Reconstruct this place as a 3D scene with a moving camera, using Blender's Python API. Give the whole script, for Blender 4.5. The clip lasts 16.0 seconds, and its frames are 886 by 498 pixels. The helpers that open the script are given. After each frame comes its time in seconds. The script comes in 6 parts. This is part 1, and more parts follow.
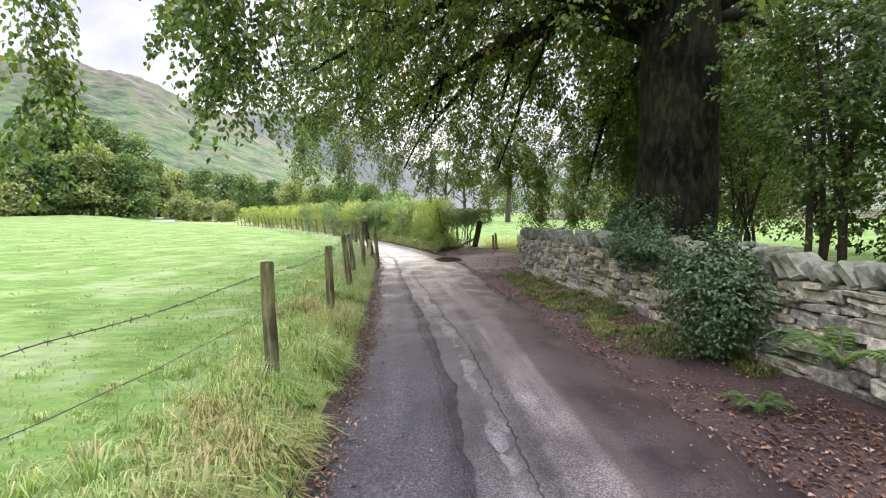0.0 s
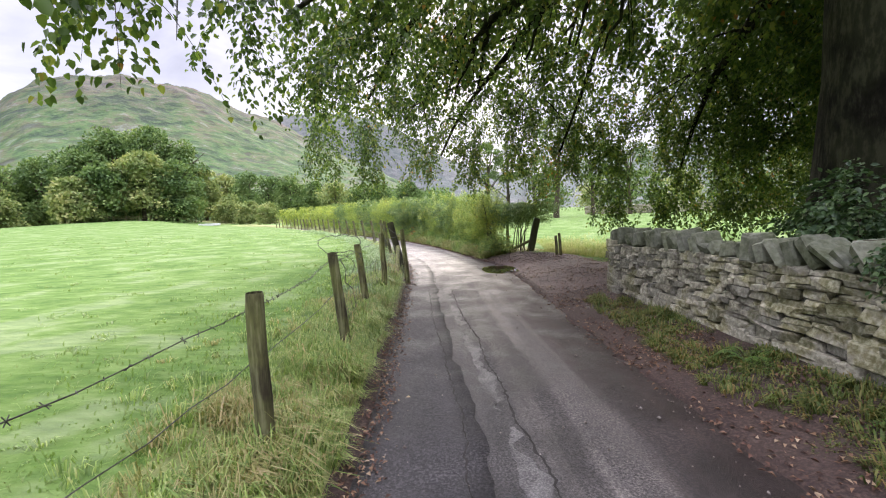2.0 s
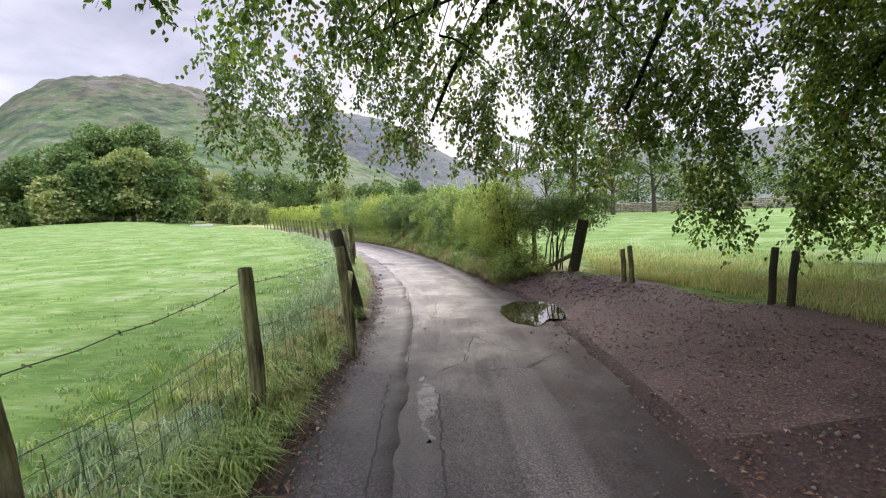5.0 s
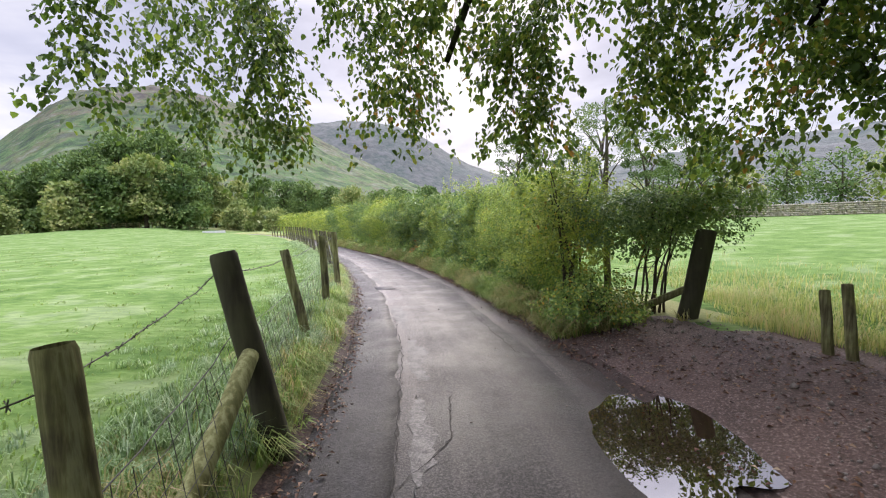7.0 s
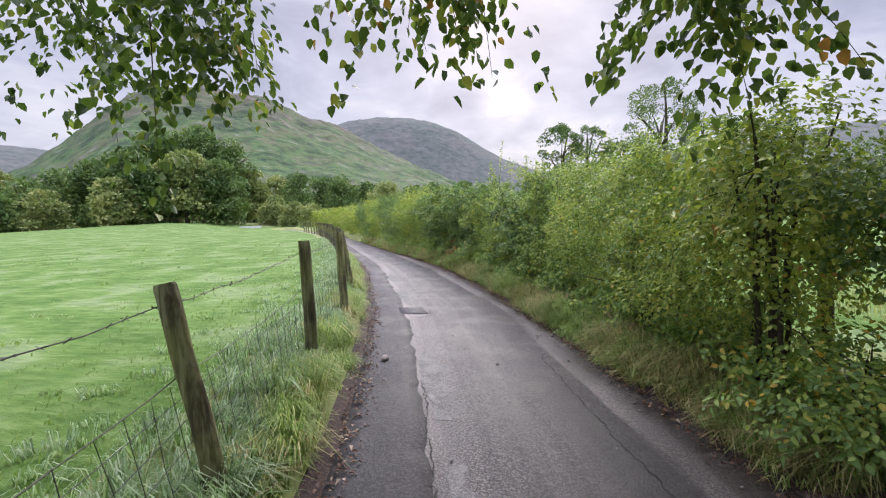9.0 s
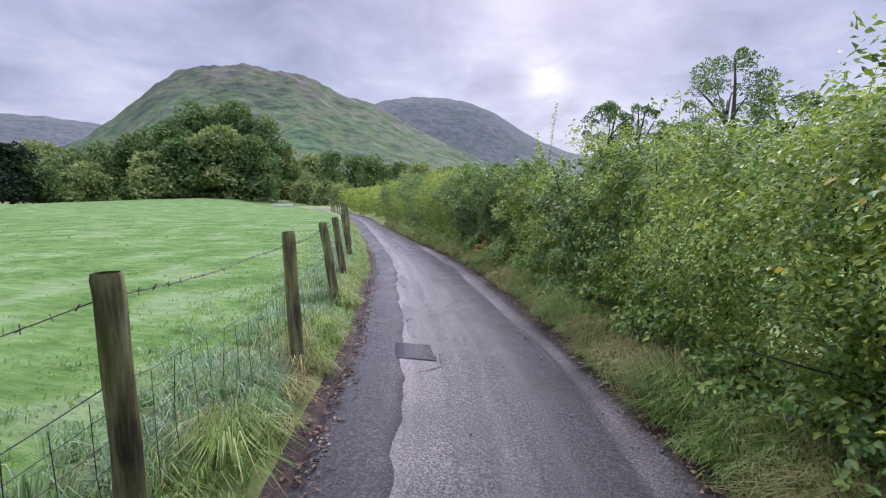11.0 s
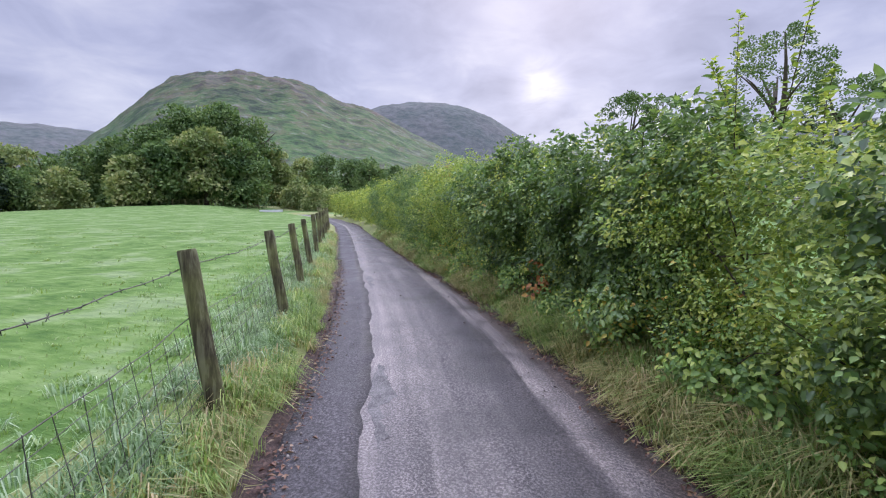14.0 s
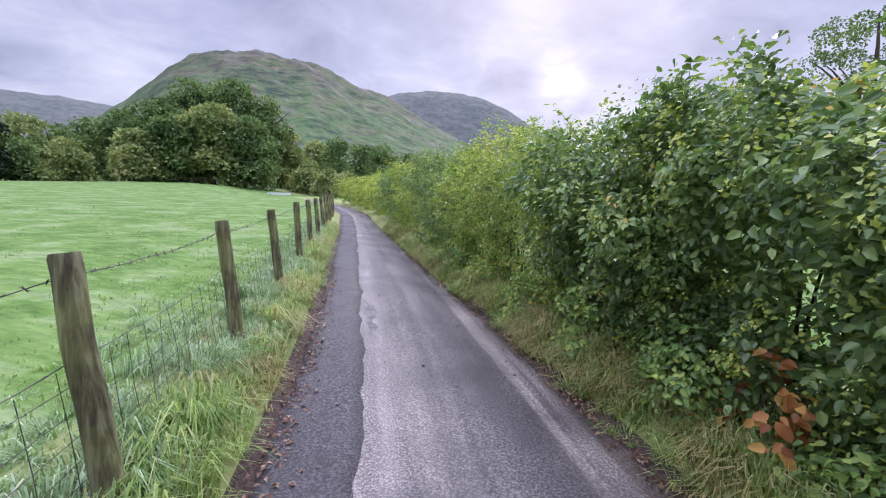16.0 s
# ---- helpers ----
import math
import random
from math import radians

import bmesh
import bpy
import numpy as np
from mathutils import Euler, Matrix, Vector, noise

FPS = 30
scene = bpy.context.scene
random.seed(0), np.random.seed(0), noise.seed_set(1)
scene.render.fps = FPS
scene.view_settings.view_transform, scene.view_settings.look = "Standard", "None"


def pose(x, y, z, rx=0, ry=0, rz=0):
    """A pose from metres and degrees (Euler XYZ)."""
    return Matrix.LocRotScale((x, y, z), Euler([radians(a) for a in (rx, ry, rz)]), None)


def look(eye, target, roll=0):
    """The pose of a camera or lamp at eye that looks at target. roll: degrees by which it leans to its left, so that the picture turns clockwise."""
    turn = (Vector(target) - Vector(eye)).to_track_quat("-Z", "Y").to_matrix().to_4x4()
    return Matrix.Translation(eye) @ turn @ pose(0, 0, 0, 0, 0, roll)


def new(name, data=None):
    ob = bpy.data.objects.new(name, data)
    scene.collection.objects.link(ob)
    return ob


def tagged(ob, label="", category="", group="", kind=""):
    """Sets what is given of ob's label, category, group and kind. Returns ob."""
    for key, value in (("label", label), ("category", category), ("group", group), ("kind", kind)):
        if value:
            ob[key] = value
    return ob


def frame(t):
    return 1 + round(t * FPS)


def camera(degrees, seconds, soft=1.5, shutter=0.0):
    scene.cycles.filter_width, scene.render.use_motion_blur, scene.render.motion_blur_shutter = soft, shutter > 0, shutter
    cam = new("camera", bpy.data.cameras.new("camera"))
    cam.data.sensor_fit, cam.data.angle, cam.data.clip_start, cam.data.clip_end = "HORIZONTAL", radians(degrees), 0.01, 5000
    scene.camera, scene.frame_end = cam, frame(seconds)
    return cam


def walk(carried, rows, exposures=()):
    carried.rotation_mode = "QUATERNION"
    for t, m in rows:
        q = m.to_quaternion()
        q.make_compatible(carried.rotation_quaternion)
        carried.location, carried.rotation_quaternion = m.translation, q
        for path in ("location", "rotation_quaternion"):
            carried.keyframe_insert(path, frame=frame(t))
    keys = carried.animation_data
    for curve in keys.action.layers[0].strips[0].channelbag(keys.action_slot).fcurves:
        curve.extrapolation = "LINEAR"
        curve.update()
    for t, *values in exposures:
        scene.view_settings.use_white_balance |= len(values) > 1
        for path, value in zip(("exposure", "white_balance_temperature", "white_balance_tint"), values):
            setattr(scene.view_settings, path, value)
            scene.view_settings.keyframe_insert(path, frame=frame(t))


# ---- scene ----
cam = camera(92.0, 16.0, soft=1.1)
PATH = [
    (0, (-1.581, 0.498, 1.719), (-1.576, 2.491, 1.552), -0.6),
    (0.5, (-1.62, 1.383, 1.71), (-1.71, 3.374, 1.549), -1.2),
    (1, (-1.688, 2.266, 1.738), (-1.896, 4.247, 1.55), -1.2),
    (1.5, (-1.746, 3.121, 1.717), (-1.96, 5.101, 1.535), -0.6),
    (2, (-1.778, 4.001, 1.722), (-1.967, 5.985, 1.546), -2.1),
    (2.5, (-1.871, 4.857, 1.686), (-1.983, 6.833, 1.403), -0.3),
    (3, (-1.891, 5.75, 1.695), (-2.016, 7.734, 1.482), -1.0),
    (3.5, (-1.97, 6.633, 1.658), (-2.1, 8.62, 1.468), -1.0),
    (4, (-1.931, 7.516, 1.645), (-2.073, 9.503, 1.463), -1.4),
    (4.2, (-1.945, 7.811, 1.724), (-2.097, 9.797, 1.539), -1.6),
    (6.3, (-2.165, 12.13, 1.63), (-2.465, 14.102, 1.486), -3.1),
    (6.5, (-2.234, 12.438, 1.636), (-2.536, 14.411, 1.498), -3.1),
    (7, (-2.443, 13.191, 1.641), (-2.737, 15.164, 1.498), -2.2),
    (7.5, (-2.611, 13.959, 1.627), (-2.913, 15.933, 1.507), -3.5),
    (8, (-2.839, 14.723, 1.586), (-3.176, 16.691, 1.473), -1.1),
    (8.5, (-3.011, 15.461, 1.567), (-3.359, 17.428, 1.464), -3.8),
    (8.7, (-3.088, 15.741, 1.626), (-3.49, 17.696, 1.505), -3.2),
    (10.8, (-3.537, 18.419, 1.646), (-4.086, 20.328, 1.411), -0.2),
    (11, (-3.665, 18.748, 1.722), (-4.262, 20.642, 1.487), -0.4),
    (11.5, (-4.035, 19.493, 1.692), (-4.696, 21.373, 1.521), 1.7),
    (12, (-4.316, 20.353, 1.677), (-4.995, 22.226, 1.497), -2.8),
    (12.5, (-4.637, 21.2, 1.657), (-5.331, 23.067, 1.477), -1.7),
    (13, (-4.907, 22.016, 1.647), (-5.588, 23.889, 1.475), -1.7),
    (13.5, (-5.227, 22.822, 1.665), (-5.874, 24.709, 1.516), -1.5),
    (14, (-5.524, 23.629, 1.673), (-6.111, 25.529, 1.459), -0.9),
    (14.5, (-5.854, 24.391, 1.709), (-6.43, 26.294, 1.487), -0.2),
    (15, (-6.334, 25.331, 1.699), (-6.914, 27.229, 1.449), 0.6),
    (15.5, (-6.687, 26.141, 1.698), (-7.289, 28.032, 1.451), -0.9),
    (16, (-7.112, 26.937, 1.665), (-7.738, 28.819, 1.411), 2.0),
]
EXPOSURES = [(0, 1.22, 7150, 15), (1.0, 1.1, 7150, 15), (1.5, 1.0, 7150, 15), (2.5, 1.1, 7150, 15), (3, 1.15, 7050, 15), (3.5, 1.0, 7050, 15), (4.2, 0.83, 7050, 15), (7, 0.71, 7050, 15), (8.7, 0.5, 6900, 15), (11, 0.23, 6200, 19), (13, 0.17, 6200, 19), (16, 0.4, 6250, 21)]
walk(cam, [(t, look(eye, target, roll)) for t, eye, target, roll in PATH], EXPOSURES)


# ---------------------------------------------------------------- light
world = bpy.data.worlds.new("overcast_sky")
scene.world = world
world.use_nodes = True
wt = world.node_tree
wt.nodes.clear()
w_out = wt.nodes.new("ShaderNodeOutputWorld")
w_bg = wt.nodes.new("ShaderNodeBackground")
w_sky = wt.nodes.new("ShaderNodeTexSky")
w_sky.sky_type = 'NISHITA'
w_sky.sun_disc = False
w_sky.sun_elevation = radians(32)
w_sky.sun_rotation = radians(-4)
w_co = wt.nodes.new("ShaderNodeTexCoord")
w_sep = wt.nodes.new("ShaderNodeSeparateXYZ")
w_add = wt.nodes.new("ShaderNodeMath"); w_add.operation = 'ADD'; w_add.inputs[1].default_value = 0.22
w_max = wt.nodes.new("ShaderNodeMath"); w_max.operation = 'MAXIMUM'; w_max.inputs[1].default_value = 0.12
w_dx = wt.nodes.new("ShaderNodeMath"); w_dx.operation = 'DIVIDE'
w_dy = wt.nodes.new("ShaderNodeMath"); w_dy.operation = 'DIVIDE'
w_com = wt.nodes.new("ShaderNodeCombineXYZ")
w_n = wt.nodes.new("ShaderNodeTexNoise"); w_n.inputs["Scale"].default_value = 1.15; w_n.inputs["Detail"].default_value = 7; w_n.inputs["Roughness"].default_value = 0.52
w_n.inputs["Distortion"].default_value = 0.35
w_r = wt.nodes.new("ShaderNodeValToRGB")
el = w_r.color_ramp.elements
el[0].position, el[0].color = 0.36, (0.43, 0.46, 0.63, 1)
el[1].position, el[1].color = 0.66, (0.95, 0.98, 1.10, 1)
e = el.new(0.5); e.color = (0.64, 0.68, 0.88, 1)
w_mix = wt.nodes.new("ShaderNodeMix"); w_mix.data_type = 'RGBA'; w_mix.blend_type = 'ADD'
w_mix.inputs["Factor"].default_value = 0.03
L = wt.links.new
L(w_co.outputs["Generated"], w_sep.inputs[0])
L(w_sep.outputs["Z"], w_add.inputs[0]); L(w_add.outputs[0], w_max.inputs[0])
L(w_sep.outputs["X"], w_dx.inputs[0]); L(w_max.outputs[0], w_dx.inputs[1])
L(w_sep.outputs["Y"], w_dy.inputs[0]); L(w_max.outputs[0], w_dy.inputs[1])
L(w_dx.outputs[0], w_com.inputs[0]); L(w_dy.outputs[0], w_com.inputs[1])
L(w_com.outputs[0], w_n.inputs["Vector"])
w_n2 = wt.nodes.new("ShaderNodeTexNoise"); w_n2.inputs["Scale"].default_value = 3.4; w_n2.inputs["Detail"].default_value = 6; w_n2.inputs["Roughness"].default_value = 0.55
w_n2.inputs["Distortion"].default_value = 0.6
w_two = wt.nodes.new("ShaderNodeMix"); w_two.inputs["Factor"].default_value = 0.38
L(w_com.outputs[0], w_n2.inputs["Vector"]); L(w_n.outputs["Fac"], w_two.inputs["A"]); L(w_n2.outputs["Fac"], w_two.inputs["B"]); L(w_two.outputs["Result"], w_r.inputs[0])
w_dot = wt.nodes.new("ShaderNodeVectorMath"); w_dot.operation = 'DOT_PRODUCT'
w_dot.inputs[1].default_value = (math.sin(radians(-4.5)) * math.cos(radians(14)), math.cos(radians(-4.5)) * math.cos(radians(14)), math.sin(radians(14)))
w_nrm = wt.nodes.new("ShaderNodeVectorMath"); w_nrm.operation = 'NORMALIZE'
w_gap = wt.nodes.new("ShaderNodeMapRange"); w_gap.inputs[1].default_value, w_gap.inputs[2].default_value, w_gap.inputs[3].default_value, w_gap.inputs[4].default_value = 0.9965, 0.99995, 0.0, 0.55
w_cl = wt.nodes.new("ShaderNodeMath"); w_cl.operation = 'POWER'; w_cl.inputs[1].default_value = 2.0
w_br = wt.nodes.new("ShaderNodeMath"); w_br.operation = 'MULTIPLY'
w_brk = wt.nodes.new("ShaderNodeMix"); w_brk.data_type = 'RGBA'; w_brk.blend_type = 'ADD'; w_brk.inputs["B"].default_value = (3.0, 2.9, 2.75, 1)
L(w_co.outputs["Generated"], w_nrm.inputs[0]); L(w_nrm.outputs[0], w_dot.inputs[0]); L(w_dot.outputs["Value"], w_gap.inputs[0])
L(w_gap.outputs[0], w_cl.inputs[0]); L(w_cl.outputs[0], w_br.inputs[0]); L(w_n2.outputs["Fac"], w_br.inputs[1])
L(w_br.outputs[0], w_brk.inputs["Factor"]); L(w_r.outputs[0], w_brk.inputs["A"])
L(w_brk.outputs["Result"], w_mix.inputs["A"]); L(w_sky.outputs[0], w_mix.inputs["B"])
w_zen = wt.nodes.new("ShaderNodeMapRange")  # an overcast sky is about three times as bright overhead as at its foot
w_zen.inputs[1].default_value, w_zen.inputs[2].default_value, w_zen.inputs[3].default_value, w_zen.inputs[4].default_value = 0.42, 1.0, 0.56, 4.6
L(w_sep.outputs["Z"], w_zen.inputs[0])
L(w_mix.outputs["Result"], w_bg.inputs[0])
L(w_zen.outputs[0], w_bg.inputs[1])
L(w_bg.outputs[0], w_out.inputs[0])

sun = new("sun", bpy.data.lights.new("sun", 'SUN'))
sun.data.energy, sun.data.angle, sun.data.color = 1.5, radians(25), (1.0, 0.96, 0.9)
sun.matrix_world = look((-3, 60, 40), (0, 0, 0))

# ---------------------------------------------------------------- materials


def nodes_of(name):
    m = bpy.data.materials.new(name)
    m.use_nodes = True
    t = m.node_tree
    return m, t, t.nodes["Principled BSDF"], t.nodes["Material Output"]


def ramp(t, stops):
    r = t.nodes.new("ShaderNodeValToRGB")
    e = r.color_ramp.elements
    e[0].position, e[0].color = stops[0][0], (*stops[0][1], 1)
    e[1].position, e[1].color = stops[-1][0], (*stops[-1][1], 1)
    for p, c in stops[1:-1]:
        k = e.new(p); k.color = (*c, 1)
    return r


def noise_node(t, scale, detail=6, rough=0.6, coord="Object", stretch=None):
    co = t.nodes.new("ShaderNodeTexCoord") if coord != "Position" else t.nodes.new("ShaderNodeNewGeometry")
    n = t.nodes.new("ShaderNodeTexNoise")
    n.inputs["Scale"].default_value, n.inputs["Detail"].default_value, n.inputs["Roughness"].default_value = scale, detail, rough
    src = co.outputs[coord]
    if stretch:
        mp = t.nodes.new("ShaderNodeMapping"); mp.inputs["Scale"].default_value = stretch
        t.links.new(src, mp.inputs[0]); src = mp.outputs[0]
    t.links.new(src, n.inputs["Vector"])
    return n


def mixc(t, a, b, fac, mode='MIX'):
    m = t.nodes.new("ShaderNodeMix"); m.data_type = 'RGBA'; m.blend_type = mode
    for key, v in (("A", a), ("B", b), ("Factor", fac)):
        if isinstance(v, tuple):
            m.inputs[key].default_value = (*v, 1)
        elif isinstance(v, (int, float)):
            m.inputs[key].default_value = v
        else:
            t.links.new(v, m.inputs[key])
    return m.outputs["Result"]


def bump(t, bsdf, height, strength, dist):
    b = t.nodes.new("ShaderNodeBump")
    b.inputs["Strength"].default_value, b.inputs["Distance"].default_value = strength, dist
    t.links.new(height, b.inputs["Height"])
    t.links.new(b.outputs[0], bsdf.inputs["Normal"])


def surface(name, fine, coarse, s_fine, s_coarse, rough=0.85, bump_d=0.01, coord="Position", blend=0.5, stretch=None, rnd=0.0, spec=0.35):
    """Two scales of colour with bump."""
    m, t, p, _ = nodes_of(name)
    a = noise_node(t, s_fine, 5, 0.65, coord, stretch)
    b = noise_node(t, s_coarse, 4, 0.6, coord)
    ra, rb = ramp(t, fine), ramp(t, coarse)
    t.links.new(a.outputs["Fac"], ra.inputs[0]); t.links.new(b.outputs["Fac"], rb.inputs[0])
    c = mixc(t, ra.outputs[0], rb.outputs[0], blend)
    if rnd:
        oi = t.nodes.new("ShaderNodeObjectInfo")
        rr = ramp(t, [(0, (1 - rnd,) * 3), (1, (1 + rnd * 0.6, 1 + rnd * 0.55, 1 + rnd * 0.4))])
        t.links.new(oi.outputs["Random"], rr.inputs[0])
        c = mixc(t, c, rr.outputs[0], 1.0, 'MULTIPLY')
    t.links.new(c, p.inputs["Base Color"])
    p.inputs["Roughness"].default_value = rough
    p.inputs["Specular IOR Level"].default_value = spec
    bump(t, p, a.outputs["Fac"], 0.7, bump_d)
    return m


def leafy(name, stops, rough=0.45, through_light=0.35, scale=0.35, spec=0.4, per_leaf=0.9):
    """Leaves and blades: each island its own tone, light coming through."""
    m, t, p, out = nodes_of(name)
    g = t.nodes.new("ShaderNodeNewGeometry")
    r = ramp(t, stops)
    n = noise_node(t, scale, 3, 0.6, "Position")
    mm = t.nodes.new("ShaderNodeMath"); mm.operation = 'MULTIPLY_ADD'; mm.inputs[1].default_value = 0.7 + (0.9 - per_leaf) * 2; mm.inputs[2].default_value = -0.30 - (0.9 - per_leaf) * .55
    t.links.new(n.outputs["Fac"], mm.inputs[0])
    ad = t.nodes.new("ShaderNodeMath"); ad.operation = 'ADD'; ad.use_clamp = True
    sc = t.nodes.new("ShaderNodeMath"); sc.operation = 'MULTIPLY'; sc.inputs[1].default_value = per_leaf
    t.links.new(g.outputs["Random Per Island"], sc.inputs[0]); t.links.new(sc.outputs[0], ad.inputs[0]); t.links.new(mm.outputs[0], ad.inputs[1])
    t.links.new(ad.outputs[0], r.inputs[0])
    t.links.new(r.outputs[0], p.inputs["Base Color"])
    p.inputs["Roughness"].default_value = rough
    p.inputs["Specular IOR Level"].default_value = spec
    tr = t.nodes.new("ShaderNodeBsdfTranslucent")
    c2 = mixc(t, r.outputs[0], (1.12, 1.18, 0.78), 1.0, 'MULTIPLY')
    t.links.new(c2, tr.inputs[0])
    mx = t.nodes.new("ShaderNodeMixShader"); mx.inputs[0].default_value = through_light
    t.links.new(p.outputs[0], mx.inputs[1]); t.links.new(tr.outputs[0], mx.inputs[2])
    t.links.new(mx.outputs[0], out.inputs[0])
    return m


M_FIELD = surface("pasture", [(0.38, (0.05, 0.105, 0.02)), (0.5, (0.098, 0.17, 0.036)), (0.62, (0.18, 0.255, 0.085))],
                  [(0.40, (0.055, 0.115, 0.022)), (0.48, (0.092, 0.168, 0.036)), (0.54, (0.125, 0.20, 0.055)), (0.61, (0.20, 0.255, 0.125))], 7, 0.75, 0.95, 0.08, stretch=(0.35, 1, 1), blend=0.55, spec=0.15)
M_VERGE = surface("verge_soil", [(0.3, (0.11, 0.14, 0.045)), (0.7, (0.24, 0.27, 0.09))],
                  [(0.35, (0.15, 0.20, 0.06)), (0.65, (0.28, 0.26, 0.11))], 18, 0.8, 0.95, 0.03)
M_DIRT = surface("leaf_litter_dirt", [(0.40, (0.012, 0.007, 0.006)), (0.5, (0.038, 0.021, 0.018)), (0.62, (0.12, 0.074, 0.06))],
                 [(0.35, (0.034, 0.02, 0.017)), (0.65, (0.078, 0.051, 0.041))], 38, 1.1, 0.8, 0.025)
M_GRAVEL = surface("gateway_gravel", [(0.40, (0.026, 0.014, 0.011)), (0.5, (0.088, 0.052, 0.043)), (0.57, (0.16, 0.105, 0.088)), (0.66, (0.38, 0.31, 0.28))],
                   [(0.40, (0.052, 0.032, 0.026)), (0.6, (0.125, 0.08, 0.066))], 46, 1.4, 0.7, 0.018)
M_POST = surface("weathered_post", [(0.40, (0.034, 0.030, 0.013)), (0.5, (0.142, 0.134, 0.060)), (0.6, (0.31, 0.315, 0.17))],
                 [(0.42, (0.06, 0.048, 0.026)), (0.58, (0.21, 0.22, 0.07))], 26, 2.2, 0.85, 0.006, coord="Object", stretch=(1, 1, 0.09), rnd=0.25)
M_OLDPOST = surface("dark_old_post", [(0.3, (0.022, 0.018, 0.012)), (0.7, (0.075, 0.07, 0.04))],
                    [(0.35, (0.03, 0.026, 0.015)), (0.65, (0.075, 0.08, 0.03))], 22, 2.0, 0.9, 0.008, coord="Object", stretch=(1, 1, 0.1), rnd=0.2)
M_WIRE, _t, _p, _ = nodes_of("galvanised_wire")
_p.inputs["Base Color"].default_value = (0.10, 0.095, 0.085, 1); _p.inputs["Metallic"].default_value = 0.7; _p.inputs["Roughness"].default_value = 0.55
M_STONE = surface("slate_stone", [(0.38, (0.095, 0.088, 0.066)), (0.5, (0.27, 0.255, 0.205)), (0.62, (0.60, 0.575, 0.48))],
                  [(0.38, (0.17, 0.155, 0.12)), (0.5, (0.39, 0.365, 0.295)), (0.57, (0.22, 0.20, 0.075)), (0.64, (0.15, 0.15, 0.05))], 20, 2.2, 0.8, 0.014, rnd=0.52)
M_COPE = surface("mossy_coping_stone", [(0.36, (0.05, 0.053, 0.038)), (0.64, (0.27, 0.275, 0.22))],
                 [(0.4, (0.085, 0.105, 0.035)), (0.62, (0.22, 0.225, 0.18))], 14, 2.2, 0.85, 0.012, rnd=0.3)
M_CORE = surface("wall_packing", [(0.3, (0.03, 0.03, 0.026)), (0.7, (0.10, 0.10, 0.085))], [(0.3, (0.05, 0.05, 0.045)), (0.7, (0.09, 0.09, 0.075))], 18, 3, 0.95, 0.03)
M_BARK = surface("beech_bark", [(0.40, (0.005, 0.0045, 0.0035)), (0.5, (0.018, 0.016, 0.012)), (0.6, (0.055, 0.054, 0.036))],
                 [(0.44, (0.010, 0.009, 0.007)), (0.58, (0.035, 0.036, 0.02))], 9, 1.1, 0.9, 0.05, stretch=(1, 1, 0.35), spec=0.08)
M_TWIG = surface("twig_bark", [(0.3, (0.03, 0.022, 0.015)), (0.7, (0.10, 0.075, 0.05))], [(0.3, (0.04, 0.03, 0.02)), (0.7, (0.09, 0.08, 0.05))], 30, 4, 0.9, 0.004)
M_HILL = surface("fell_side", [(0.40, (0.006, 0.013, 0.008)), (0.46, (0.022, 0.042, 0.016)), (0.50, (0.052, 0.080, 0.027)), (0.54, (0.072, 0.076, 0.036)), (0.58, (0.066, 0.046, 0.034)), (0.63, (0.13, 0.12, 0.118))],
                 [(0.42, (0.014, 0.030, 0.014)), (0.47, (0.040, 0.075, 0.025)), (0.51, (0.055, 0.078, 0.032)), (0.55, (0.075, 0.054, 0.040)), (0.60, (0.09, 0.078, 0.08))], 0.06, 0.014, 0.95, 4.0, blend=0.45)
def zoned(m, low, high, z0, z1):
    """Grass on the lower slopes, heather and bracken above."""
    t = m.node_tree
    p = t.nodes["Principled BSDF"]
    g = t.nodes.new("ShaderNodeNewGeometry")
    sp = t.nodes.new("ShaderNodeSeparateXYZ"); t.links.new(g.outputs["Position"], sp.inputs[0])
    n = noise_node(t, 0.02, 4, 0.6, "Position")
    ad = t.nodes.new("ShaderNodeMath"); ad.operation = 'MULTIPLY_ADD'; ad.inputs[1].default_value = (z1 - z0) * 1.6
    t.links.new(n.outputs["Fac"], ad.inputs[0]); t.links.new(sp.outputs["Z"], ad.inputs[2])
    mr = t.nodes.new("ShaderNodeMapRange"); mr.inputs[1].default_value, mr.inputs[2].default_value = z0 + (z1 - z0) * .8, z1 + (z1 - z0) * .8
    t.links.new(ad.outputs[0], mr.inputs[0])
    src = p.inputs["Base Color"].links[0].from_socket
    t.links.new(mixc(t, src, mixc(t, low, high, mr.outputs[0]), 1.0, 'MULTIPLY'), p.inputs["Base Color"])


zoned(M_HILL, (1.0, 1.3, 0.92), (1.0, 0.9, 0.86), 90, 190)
# distance haze is mixed into these colours: greyer, bluer and flatter than fell_side
M_HILLHAZE = surface("hazed_fell", [(0.40, (0.035, 0.05, 0.05)), (0.5, (0.075, 0.088, 0.075)), (0.6, (0.11, 0.11, 0.115))],
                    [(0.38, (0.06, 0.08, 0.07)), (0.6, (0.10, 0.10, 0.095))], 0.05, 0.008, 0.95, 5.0)

